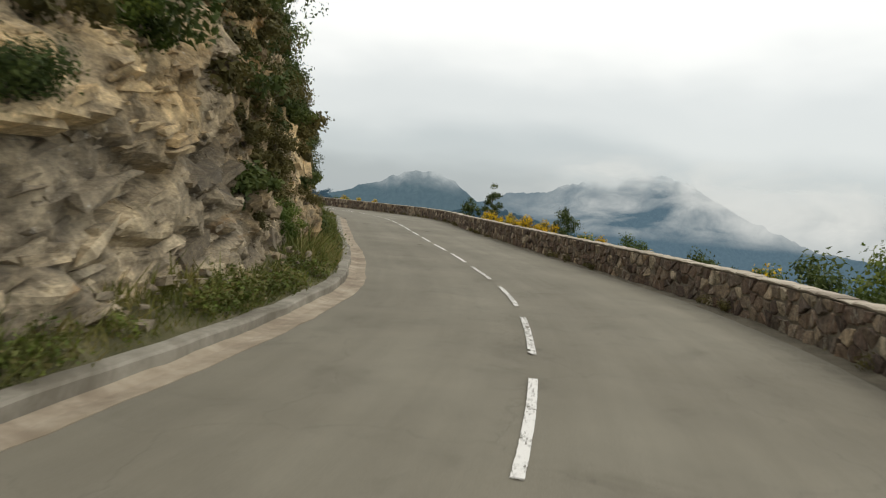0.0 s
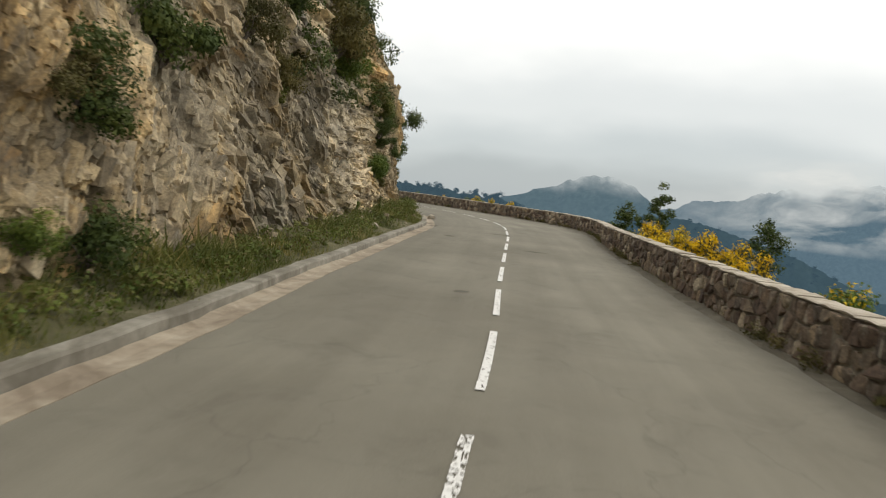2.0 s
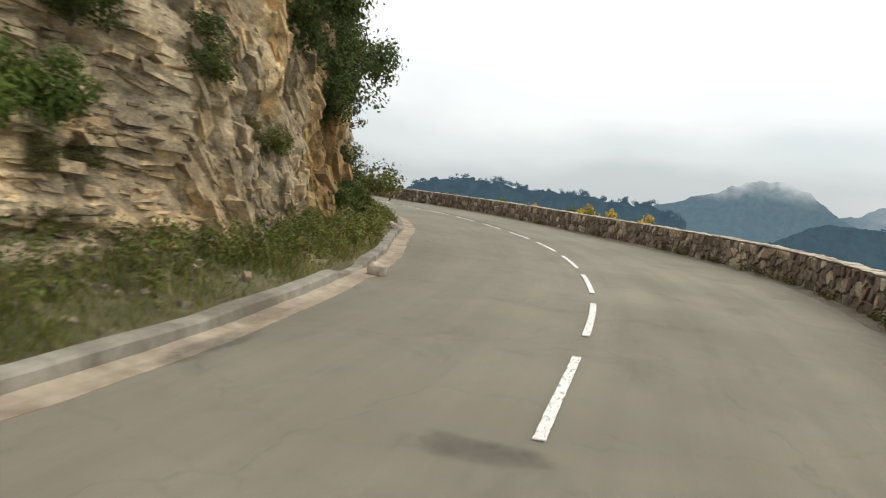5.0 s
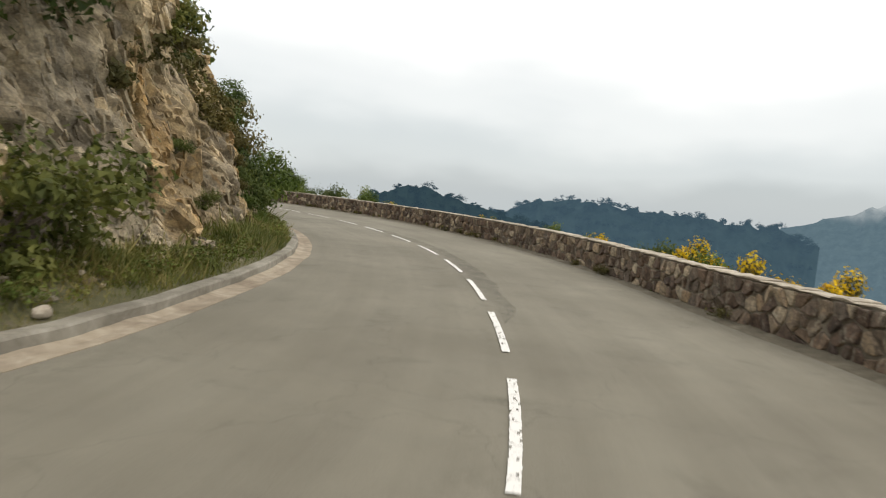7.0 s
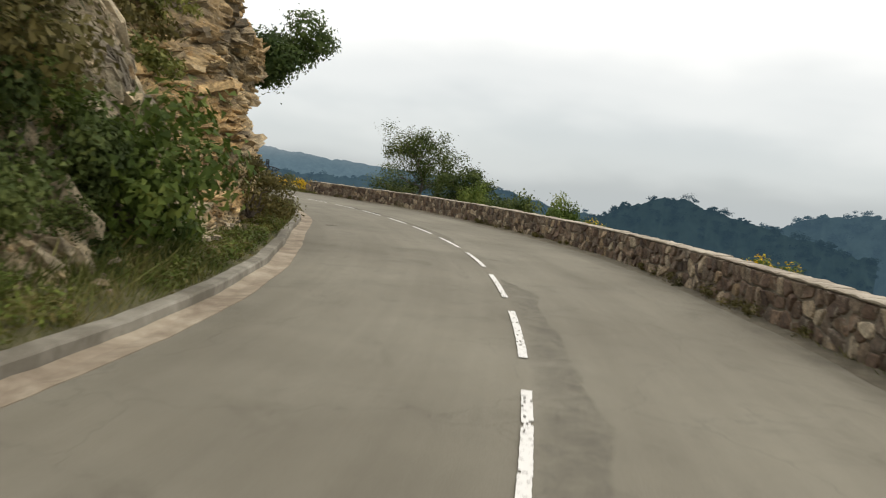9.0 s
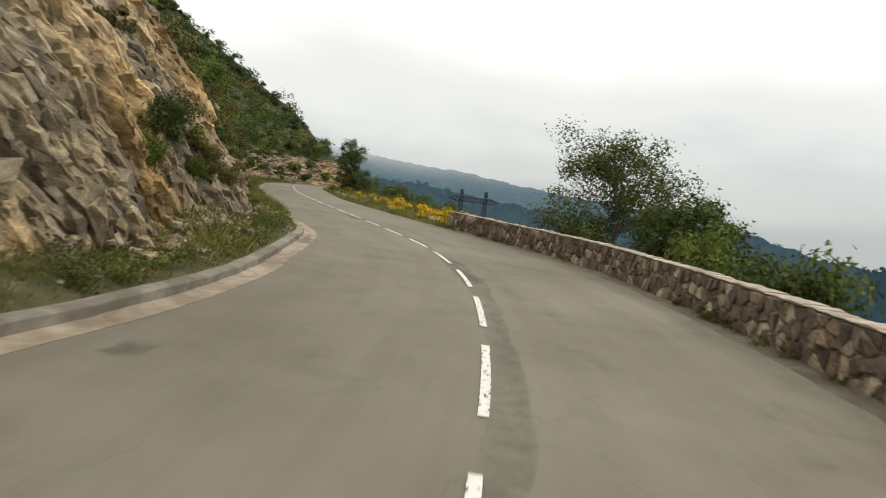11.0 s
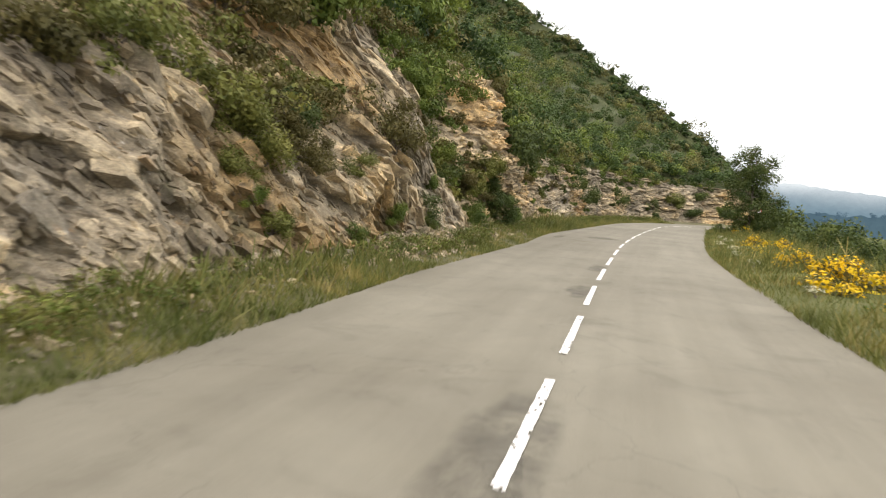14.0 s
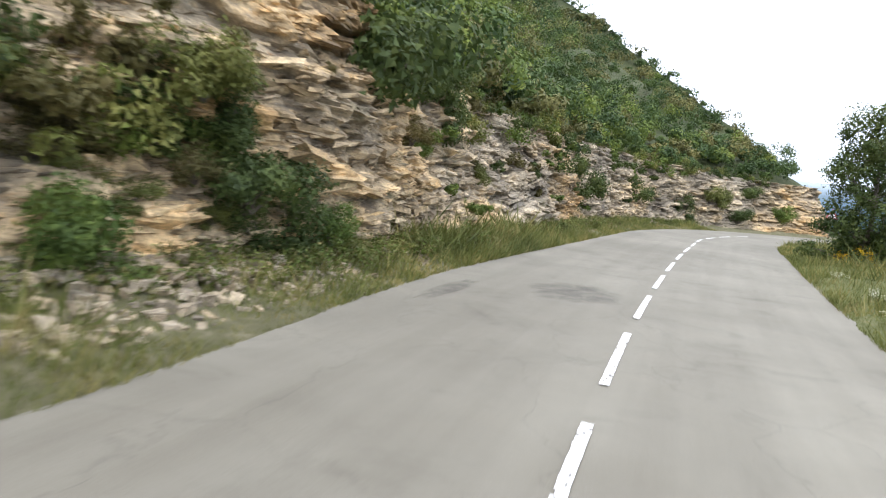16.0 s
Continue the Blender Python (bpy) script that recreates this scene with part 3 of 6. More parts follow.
def verge_right():
    s = np.linspace(126, S_MAX, 260)
    a, rows = right_edge(s) - 0.03, []
    rows.append((right_edge(s) - 0.35, 0 * s - 0.06))
    for v in np.linspace(0, 1, 9):
        z = -0.01 + 0.25 * np.sin(v * 2.2) + fbm(s * 0.6, v * 3 + 0 * s, 33) * 0.18 * (v > 0) - 2.2 * max(v - 0.55, 0) ** 1.3
        rows.append((a + v * 7.0, z))
    pts = np.stack([place(s, o, z) for o, z in rows], 1)
    obj("verge_by_valley", pts.reshape(-1, 3), grid_faces(len(s), 10), TURF, label="grassy earth verge beside the open road edge", category="verge", kind="structure", smooth=True)


verge_right()

# ---- road ----
def road():
    s = np.linspace(S_MIN, S_MAX, 480)
    m = 15
    v = np.linspace(0, 1, m)
    rag = fbm(s * 1.1, 0 * s, 41) * 0.16
    a, b = left_edge(s) + rag * (s > KERB_END), right_edge(s) + fbm(s * 0.9, 0 * s, 42) * 0.16
    o = a[:, None] + (b - a)[:, None] * v
    ss = np.repeat(s[:, None], m, 1)
    p = place(ss, o, 0)
    p[..., 2] = fbm(ss * 0.25, o * 0.5, 43) * 0.005
    ob = obj("road", p.reshape(-1, 3), grid_faces(len(s), m), ASPHALT, label="worn grey two-lane mountain road of old asphalt", category="road", kind="structure", smooth=True)
    uv = ob.data.uv_layers.new(name="along")
    idx = np.empty(len(ob.data.loops), int)
    ob.data.loops.foreach_get("vertex_index", idx)
    flat = np.stack([o.ravel(), ss.ravel()], 1)[idx]
    uv.data.foreach_set("uv", flat.ravel())
    return ob


ROAD = road()


def shoulder():
    s = np.linspace(S_MIN, WALL_END, 300)
    edge = right_edge(s) - 0.06 + 0.1 * fbm(s, 0 * s, 44)
    rows = ((right_edge(s) - 0.3, -0.03), (edge, 0.012), (right_edge(s) + 0.14, 0.03), (wall_front(s) + 0.1, 0.06))
    pts = np.stack([place(s, o, z) for o, z in rows], 1)
    pts[:, 2:, 2] += fbm(s * 2, 0 * s, 45)[:, None] * 0.04
    obj("shoulder", pts.reshape(-1, 3), grid_faces(len(s), 4), DIRT, label="narrow strip of dirt along the parapet foot", category="shoulder", kind="structure", smooth=True)


shoulder()


def dash(k):
    """One worn stroke of the centre line, 3 m long; cells of paint are missing."""
    rng = np.random.default_rng(100 + k)
    s0, worn = k * 4.33, (0.30 if 1 <= k <= 3 else 0.06)
    n, m = (120, 8) if k < 12 else (50, 5)
    s = s0 + np.linspace(0, 3.0, n + 1)
    o = np.linspace(-0.054, 0.054, m + 1)
    jit = rng.normal(0, 0.003, (n + 1, m + 1))
    p = place(np.repeat(s[:, None], m + 1, 1), o[None] + jit, 0.018)
    gone = fbm(np.repeat(s[:-1, None], m, 1) * 9, np.repeat(o[None, :-1], n, 0) * 40 + k, 50) + rng.normal(0, 0.22, (n, m))
    keep = gone > np.quantile(gone, worn)
    f = grid_faces(n + 1, m + 1)[keep.ravel()]
    return obj("centre_line_dash", p.reshape(-1, 3), f, PAINT, ROAD)


for k in range(-3, 47):
    dash(k)


def covered(ob, value):
    """How thickly a repair or stain still covers the old asphalt, point by point."""
    at = ob.data.attributes.new("cover", "FLOAT", "POINT")
    at.data.foreach_set("value", np.asarray(value, float).ravel())


def tar_patch(s0, s1, o0, o1, seed, cover=1.0):
    """An irregular darker repair in the asphalt, worn thin towards its rim."""
    n = 48
    a = np.linspace(0, 2 * math.pi, n, endpoint=False)
    r = 1 + 0.5 * fbm(np.cos(a) * 1.6 + 9 * seed, np.sin(a) * 1.6, seed, 3)
    su = np.sign(np.cos(a)) * np.abs(np.cos(a)) ** 0.75 * r * (s1 - s0) / 2
    ou = np.sign(np.sin(a)) * np.abs(np.sin(a)) ** 0.75 * r * (o1 - o0) / 2
    sm, om = (s0 + s1) / 2, (o0 + o1) / 2
    p = np.vstack([place(sm, om, 0.0105)[None]] + [place(sm + su * k, om + ou * k, 0.010 - 0.001 * k) for k in (0.55, 0.85, 1.15)])
    f = [[0, 1 + i, 1 + (i + 1) % n] for i in range(n)]
    for q in (0, 1):
        f += [[1 + q * n + i, 1 + (q + 1) * n + i, 1 + (q + 1) * n + (i + 1) % n, 1 + q * n + (i + 1) % n] for i in range(n)]
    ob = obj("tar_patch", p, f, PATCH, ROAD, "dark repair patch in the asphalt")
    covered(ob, cover * np.concatenate([[1], np.ones(n), np.full(n, 0.8), np.zeros(n)]))


for q in [(38.1, 38.9, -2.55, -2.15), (43.4, 44.9, -3.8, -3.4), (42.6, 43.1, -0.95, 0.1), (34.9, 35.4, 0.6, 1.5), (23.6, 24.0, -0.85, -0.55), (113.5, 117, -4.25, -3.85),
          (129.3, 132.0, -0.5, 0.3), (160.9, 163.2, -2.0, -0.5), (158.8, 161.5, -3.4, -3.0), (99.7, 100.4, -3.8, -3.4), 
          (139.5, 141.5, -0.5, 0.1), (145, 147, -0.45, 0.05), (109.0, 115.0, -0.1, 0.42)]:
    tar_patch(*q, seed=int(q[0] * 7))


def seam(s0, s1, o0, width, seed):
    s = np.linspace(s0, s1, int((s1 - s0) * 4))
    e = 0.10 * fbm(s * 0.8, 0 * s, seed)
    taper = np.clip(np.minimum(s - s0, s1 - s) / 1.5, 0.05, 1)
    w = width * taper * (1 + fbm(s * 0.4, 0 * s, seed + 1) * 0.4)
    rows = ((-0.25, 0), (0.0, 0.5), (0.35, 0.75), (0.8, 1.0), (1.0, 0.9), (1.12, 0))
    pts = np.stack([place(s, o0 + e + w * k + 0.05 * fbm(s * 3, 0 * s, seed + 2), 0.007) for k, _ in rows], 1)
    ob = obj("resurfaced_seam", pts.reshape(-1, 3), grid_faces(len(s), len(rows)), BAND, ROAD, "darker band of newer asphalt beside the centre line")
    covered(ob, np.repeat(np.array([c for _, c in rows])[None], len(s), 0))


seam(67, 89, 0.15, 0.42, 61)
seam(96, 112, 0.05, 0.36, 63)
seam(116, 131, -0.05, 0.34, 65)


def grime():
    s = np.linspace(S_MIN, WALL_END + 3, 420)
    e = right_edge(s)
    far = e - 1.15 + 0.8 * fbm(s * 0.35, 0 * s, 68)
    pts = np.stack([place(s, far, 0.0075), place(s, 0.5 * far + 0.5 * e - 0.1, 0.0078), place(s, e - 0.34, 0.008), place(s, e - 0.14, 0.0085)], 1)
    ob = obj("grime_film", pts.reshape(-1, 3), grid_faces(len(s), 4), GRIME, ROAD, "dark washed-in grime along the parapet")
    covered(ob, np.repeat(np.array([[0, 0.6, 1, 1.0]]), len(s), 0))


grime()


def gutter_and_kerb():
    for a, b in ((S_MIN, KERB_END),):
        s = np.linspace(a, b, int((b - a) * 3))
        e = left_edge(s) + 0.05 * fbm(s * 1.5, 0 * s, 71)
        dirt = fbm(s * 1.7, 0 * s, 72) * 0.02
        sweep("gutter", s, [(e + 0.02, 0 * s - 0.1), (e + 0.02, 0 * s + 0.008), (e - 0.22, -0.004 + dirt), (e - 0.40, 0.02 + dirt), (e - 0.40, 0 * s - 0.1)], GUTTER,
              label="dusty tan concrete gutter strip along the kerb", category="gutter", kind="structure")
        low = np.clip((b - s + 0.1) / 1.8, 0.05, 1) * np.interp(s, [49.6, 50.4, 51.4, 52.2], [1, 0.3, 0.3, 1])
        h = (0.165 + 0.02 * fbm(s * 0.7, 0 * s, 73)) * low
        e2 = e - 0.40 + 0.015 * fbm(s * 3, 0 * s, 74)
        sweep("kerb", s, [(e2, 0 * s - 0.1), (e2 - 0.012, h - 0.03), (e2 - 0.035, h), (e2 - 0.24, h + 0.004), (e2 - 0.26, h - 0.02), (e2 - 0.265, 0 * s - 0.1)], KERB,
              label="low chipped grey concrete kerb below the cliff", category="kerb", kind="structure")


gutter_and_kerb()


# ---- cliff and hillside ----
def bed_angle(s):
    return np.radians(np.interp(s, [-20, 8.8, 9, 23.8, 24, 34.8, 35, 47.8, 48, 62.8, 63, 87.8, 88, 101.8, 102, 138.8, 139, 151.8, 152, 230], [15, 15, 50, 60, -44, -40, -4, -6, -60, -64, -58, -52, 8, 5, -48, -40, -37, -42, 4, 4]))


# paler and darker stretches of the rock
LIFT_AT = [0, 10, 14, 24, 26, 33, 36, 44, 47, 56, 60, 72, 76, 82, 86, 104, 110, 124, 128, 138, 142, 150, 153, 157, 163, 200]
LIFT = [-0.05, -0.2, -0.02, 0.03, -0.12, -0.1, 0.26, 0.3, 0.12, 0.06, 0.08, 0.04, 0.02, 0.0, 0.0, 0.05, -0.08, -0.12, -0.14, -0.12, 0.0, 0.0, 0.12, 0.22, 0.04, -0.03]


def cliff():
    n, m = 2600, 136
    s = np.linspace(-8, S_MAX - 3, n)
    v = np.linspace(0, 1, m)
    S = np.repeat(s[:, None], m, 1)
    Z = -0.25 + (cliff_top(s) + 0.25)[:, None] * v[None] ** 1.25
    ang = bed_angle(s)
    cu, cw = np.cumsum(np.cos(ang)) * (s[1] - s[0]), np.cumsum(np.sin(ang)) * (s[1] - s[0])
    U = cu[:, None] + Z * np.sin(ang)[:, None]
    W = Z * np.cos(ang)[:, None] - cw[:, None]
    U, W = U + 0.5 * fbm(S * 0.4, Z * 0.4, 3), W + 0.2 * fbm(S * 0.45 + 40, Z * 0.45, 4) + 0.03 * fbm(S * 2.5, Z * 2.5, 5, 2)
    # how far the face breaks along its beds, and how far into rough chunks
    bedded = np.interp(s, [-20, 7.5, 9.5, 33, 36, 46, 52, 60, 86, 90, 102, 106, 124, 128, 139, 141, 230], [1, 1, 0.35, 0.3, 0.55, 0.9, 0.8, 0.3, 0.3, 1, 0.9, 0.8, 0.7, 0.25, 0.3, 1, 1])[:, None]
    thick = np.interp(s, [-20, 8, 10, 34, 36, 48, 52, 86, 90, 102, 106, 124, 130, 152, 156, 230], [1.5, 1.5, 0.7, 0.8, 1.25, 1.2, 1.0, 0.9, 0.55, 0.6, 1.2, 1.1, 0.75, 0.8, 0.62, 0.55])[:, None]
    cut = np.round(thick * 4) / 4
    D = 0.9 * crumpled(S * 0.22, Z * 0.3, 1) + 0.6 * crumpled(S * 0.5 + 0.3 * Z, Z * 0.6, 2) + 0.22 * crumpled(S * 1.3 - 0.4 * Z, Z * 1.4, 6)
    b1, t1, j1 = blocks(U / 2.9 / cut, W / 0.85 / cut, 10, 0.45, 0.28)
    b2, t2, j2 = blocks(U / 1.0 / cut, W / 0.30 / cut, 20, 0.6, 0.3)
    c1, k1, r1 = chunks(U / 1.4, W / 0.8, 110, 1.2)
    c2, k2, r2 = chunks(U / 0.6 + 0.4 * t1, W / 0.36, 120, 1.4)
    c3, k3, r3 = chunks(U / 0.36 + 0.3 * t2, W / 0.23, 130, 1.6)
    lam = value_noise(U * 1.0, W * 4.5, 55)
    slab = np.interp(s, [-20, 7, 10, 230], [1, 1, 0, 0])[:, None]
    arch = np.exp(-((S - 50.9 + 0.06 * np.maximum(Z - 2.5, 0) ** 2) / 0.55) ** 4) * np.clip((Z - 1.8) / 1.2, 0, 1) * np.clip((8.5 - Z) / 1.5, 0, 1)
    D += 0.32 * arch
    # some faces are massive and smooth, others shattered; clefts cut through both
    rough = np.clip(0.8 + 1.3 * fbm(S * 0.3 + 5, Z * 0.3, 16, 3), 0.4, 1.3)
    D += bedded * ((0.50 + 0.25 * slab) * b1 + rough * ((0.24 - 0.06 * slab) * b2 + 0.05 * lam))
    D += (1 - bedded) * 0.55 * c1 + rough * ((0.30 - 0.14 * bedded + 0.08 * slab) * c2 + 0.08 * c3)
    D -= 0.05 * np.maximum(r1 * (1 - bedded), 0.6 * r2)
    steep = np.clip(1 - np.abs(fbm(S * 0.5 + 0.12 * Z, Z * 0.1, 17, 3)) / 0.022, 0, 1)
    along = np.clip(1 - np.abs(fbm(U * 0.12, W * 0.6, 18, 3)) / 0.03, 0, 1)
    cleft = np.maximum(steep, along)
    D -= 0.36 * cleft
    for axis in (0, 1):
        E = np.concatenate([np.take(D, [0], axis), D, np.take(D, [-1], axis)], axis)
        D = 0.25 * np.take(E, range(D.shape[axis]), axis) + 0.5 * D + 0.25 * np.take(E, range(2, D.shape[axis] + 2), axis)
    flat = np.interp(s, [88, 91, 98, 101, 153, 156, 215], [0, 1, 1, 0, 0, 1, 1])[:, None]
    bed = hashed(np.floor(W / 0.33), 0 * W, 77) - 0.5
    D += flat * np.interp(s, [160, 168], [0.30, 0.18])[:, None] * bed
    D += 0.65 * np.exp(-((S - 160) / 2.6) ** 4) * np.clip((Z - 0.8) / 2.4, 0, 1) * np.clip((8.0 - Z) / 1.5, 0, 1)
    D += 0.7 * np.exp(-((S - 146) / 3.4) ** 4) * np.clip((Z - 0.6) / 2, 0, 1)
    D -= 1.2 * np.exp(-((S - 153) / 1.9) ** 2) * np.clip(Z / 3, 0, 1)
    D *= np.clip((Z + 0.6) / 1.6, 0.35, 1)
    O = face_offset(S, Z) + D - 0.3
    O = np.minimum(O, (left_edge(s) - 0.75)[:, None])
    lid = np.interp(s, [84, 88, 91, 103, 107], [0, -5.9, -6.25, -6.25, 0])[:, None] - 0.6 * np.maximum(Z - 5.4, 0)
    O = np.where(O > lid, lid + 0.25 * (O - lid), O)
    p = place(S, O, 0)
    p[..., 2] = Z + 0.06 * fbm(S * 1.5, Z * 1.5, 9, 2) - 0.05 * (D - D.mean())
    ob = obj("rock_cliff", p.reshape(-1, 3), grid_faces(n, m)[:, ::-1], ROCK, label="fractured beige and ochre roadside cliff with broken beds", category="cliff", kind="structure")
    zone = np.interp(s, [-20, 4, 8, 9.5, 13, 15, 22, 25, 32, 35, 58, 64, 80, 86, 99, 106, 122, 126, 138, 142, 150, 155, 164, 167, 215],
                     [0.68, 0.68, 0.6, 0.5, 0.5, 0.54, 0.52, 0.36, 0.36, 0.6, 0.62, 0.62, 0.62, 0.64, 0.62, 0.64, 0.6, 0.54, 0.54, 0.68, 0.68, 0.7, 0.7, 0.58, 0.56])
    warm = np.clip(zone[:, None] + 0.03 + 0.3 * arch + 0.85 * fbm(U * 0.14, W * 0.3, 12, 4) + 0.22 * (t1 - 0.5) + 0.12 * (t2 - 0.5), 0, 1)
    block = bedded * (0.30 * t1 + 0.34 * t2) + (1 - bedded) * (0.34 * k1 + 0.30 * k2)
    tone = np.clip(0.06 + 0.3 * arch + block + 0.27 * k3 + 0.5 * fbm(S * 0.35, Z * 0.35, 13, 2) - 0.12 * np.clip((S - 164) / 4, 0, 1) * (t2 - 0.5) + np.interp(s, LIFT_AT, LIFT)[:, None], 0, 1)
    # where the colour takes on crevice shade: joints, chunk rims and clefts
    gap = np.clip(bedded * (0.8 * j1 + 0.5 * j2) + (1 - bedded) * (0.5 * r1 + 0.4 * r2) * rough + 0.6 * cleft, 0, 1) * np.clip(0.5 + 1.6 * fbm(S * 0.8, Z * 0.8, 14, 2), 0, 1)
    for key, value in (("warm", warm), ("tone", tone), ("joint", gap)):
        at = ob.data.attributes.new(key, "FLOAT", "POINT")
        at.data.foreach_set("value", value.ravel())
    at = ob.data.attributes.new("bed", "FLOAT_VECTOR", "POINT")
    at.data.foreach_set("vector", np.stack([U, W, O], -1).ravel())
    return ob, s, warm, tone, U, W, p


CLIFF, CL_S, CL_WARM, CL_TONE, CL_U, CL_W, CL_P = cliff()


def rock_blocks(count=60000):
    """Angular blocks that the joints have loosened, set along the beds of the face."""
    rng = np.random.default_rng(14)
    along = np.where(rng.uniform(0, 1, count) < 0.16, rng.uniform(10, 36, count), rng.uniform(-4, 210, count))
    along = np.where((along < 8.5) & (rng.uniform(0, 1, count) < 0.55), rng.uniform(9, 140, count), along)
    i = np.clip(np.searchsorted(CL_S, along), 6, len(CL_S) - 7)
    j = np.clip((CL_P.shape[1] * rng.uniform(0.02, 1, count) ** 1.1).astype(int), 6, CL_P.shape[1] - 7)
    s, p = CL_S[i], CL_P[i, j]
    du, dv = CL_P[i + 6, j] - CL_P[i - 6, j], CL_P[i, j + 6] - CL_P[i, j - 6]
    unit = lambda a: a / (np.linalg.norm(a, axis=1)[:, None] + 1e-9)
    t = np.stack([np.interp(s, _S, _T[:, 0]), np.interp(s, _S, _T[:, 1]), 0 * s], 1)
    out = np.stack([t[:, 1], -t[:, 0], 0 * s], 1)
    nrm = unit(np.cross(du, dv))
    nrm *= np.sign((nrm * out).sum(1))[:, None]
    nrm = unit(0.8 * nrm + 0.5 * out + rng.normal(0, 0.2, (count, 3)))
    ang = bed_angle(s) + rng.normal(0, 0.1, count)
    bed = t * np.cos(ang)[:, None] + np.sin(ang)[:, None] * (0, 0, 1)
    bed = unit(bed - nrm * (bed * nrm).sum(1)[:, None])
    across = np.cross(nrm, bed)
    size = np.minimum(0.105 * np.exp(rng.normal(0, 0.58, count)), 0.42) * np.interp(s, [-5, 7, 9, 34, 36, 46, 50, 62, 66, 86, 90, 200], [1.1, 1.1, 0.85, 0.85, 1.15, 1.15, 1.05, 1.0, 0.85, 0.85, 1.0, 1.0])
    thin = np.interp(s, [-5, 8, 10, 34, 36, 48, 50, 86, 89, 100, 103, 138, 141, 151, 154], [0.5, 0.5, 0.8, 0.8, 0.5, 0.5, 0.7, 0.75, 0.4, 0.4, 0.7, 0.75, 0.42, 0.42, 0.38])
    ext = np.stack([size * rng.uniform(1.1, 2.4, count) / np.sqrt(thin), size * thin * rng.uniform(0.7, 1.3, count), size * rng.uniform(0.6, 1.1, count)], 1)
    box = np.array([(x, y, z) for z in (-0.5, 0.5) for x, y in ((-0.5, -0.5), (0.5, -0.5), (0.5, 0.5), (-0.5, 0.5))])
    loc = box[None] + rng.uniform(-0.2, 0.2, (count, 8, 3))
    loc[:, 4:, :2] *= rng.uniform(0.6, 1.0, (count, 1, 2))
    loc *= ext[:, None]
    mid = p + nrm * (ext[:, 2] * rng.uniform(-0.42, 0.02, count))[:, None]
    v = mid[:, None] + loc[..., :1] * bed[:, None] + loc[..., 1:2] * across[:, None] + loc[..., 2:] * nrm[:, None]
    quads = np.array([(4, 5, 6, 7), (0, 1, 5, 4), (1, 2, 6, 5), (2, 3, 7, 6), (3, 0, 4, 7)])
    f = (np.arange(count)[:, None, None] * 8 + quads[None]).reshape(-1, 4)
    ob = obj("rock_blocks", v.reshape(-1, 3), f, ROCK, CLIFF, "loosened angular blocks of beige rock", kind="stuff")
    warm = np.clip(CL_WARM[i, j] + rng.normal(0, 0.06, count), 0, 1)
    tone = np.clip(CL_TONE[i, j] + rng.normal(0.02, 0.12, count), 0, 1)
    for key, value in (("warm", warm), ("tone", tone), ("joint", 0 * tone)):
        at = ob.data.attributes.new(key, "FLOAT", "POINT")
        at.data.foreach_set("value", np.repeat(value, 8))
    at = ob.data.attributes.new("bed", "FLOAT_VECTOR", "POINT")
    base = np.stack([CL_U[i, j], CL_W[i, j], 0 * s], 1)
    at.data.foreach_set("vector", (base[:, None] + loc).ravel())


rock_blocks()


def scree():
    """Angular stones fallen from the face, lying on the verge at its foot."""
    rng = np.random.default_rng(14)
    count = 4300
    s = np.concatenate([rng.uniform(142, 160, 1900), rng.uniform(104, 142, 1200), rng.uniform(160, 200, 700), rng.uniform(-6, 104, 500)])
    a, b = left_edge(s) - np.where(s < KERB_END, 0.85, 0.55), cliff_foot(s) - 0.3
    q = 1 - rng.uniform(0, 1, count) ** 1.7
    size = np.minimum(0.06 * np.exp(rng.normal(0, 0.5, count)), 0.13) * np.where((s > 142) & (s < 160), 1.2, 1.0)
    p = place(s, a + (b - a) * q, 0)
    p[:, 2] = verge_height(s, q) + 0.25 * size
    box = np.array([(x, y, z) for z in (-0.5, 0.5) for x, y in ((-0.5, -0.5), (0.5, -0.5), (0.5, 0.5), (-0.5, 0.5))])
    loc = (box[None] + rng.uniform(-0.2, 0.2, (count, 8, 3))) * (size[:, None] * np.stack([rng.uniform(1.0, 2.2, count), rng.uniform(0.8, 1.5, count), rng.uniform(0.6, 1.0, count)], 1))[:, None]
    th, tip = rng.uniform(0, 6.3, count), rng.normal(0, 0.3, count)
    x, y, z = loc[..., 0], loc[..., 1], loc[..., 2]
    z, x = z * np.cos(tip)[:, None] - x * np.sin(tip)[:, None], x * np.cos(tip)[:, None] + z * np.sin(tip)[:, None]
    c, d = np.cos(th)[:, None], np.sin(th)[:, None]
    v = p[:, None] + np.stack([x * c - y * d, x * d + y * c, z], -1)
    quads = np.array([(4, 5, 6, 7), (0, 1, 5, 4), (1, 2, 6, 5), (2, 3, 7, 6), (3, 0, 4, 7)])
    f = (np.arange(count)[:, None, None] * 8 + quads[None]).reshape(-1, 4)
    ob = obj("scree", v.reshape(-1, 3), f, ROCK, label="pale angular stones fallen onto the verge below the rock", category="stones", kind="stuff")
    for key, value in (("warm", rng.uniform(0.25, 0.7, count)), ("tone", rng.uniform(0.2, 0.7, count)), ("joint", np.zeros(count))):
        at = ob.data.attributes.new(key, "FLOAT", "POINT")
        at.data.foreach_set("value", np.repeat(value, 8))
    at = ob.data.attributes.new("bed", "FLOAT_VECTOR", "POINT")
    at.data.foreach_set("vector", (loc + 9 * rng.uniform(0, 1, (count, 1, 3))).ravel())


scree()


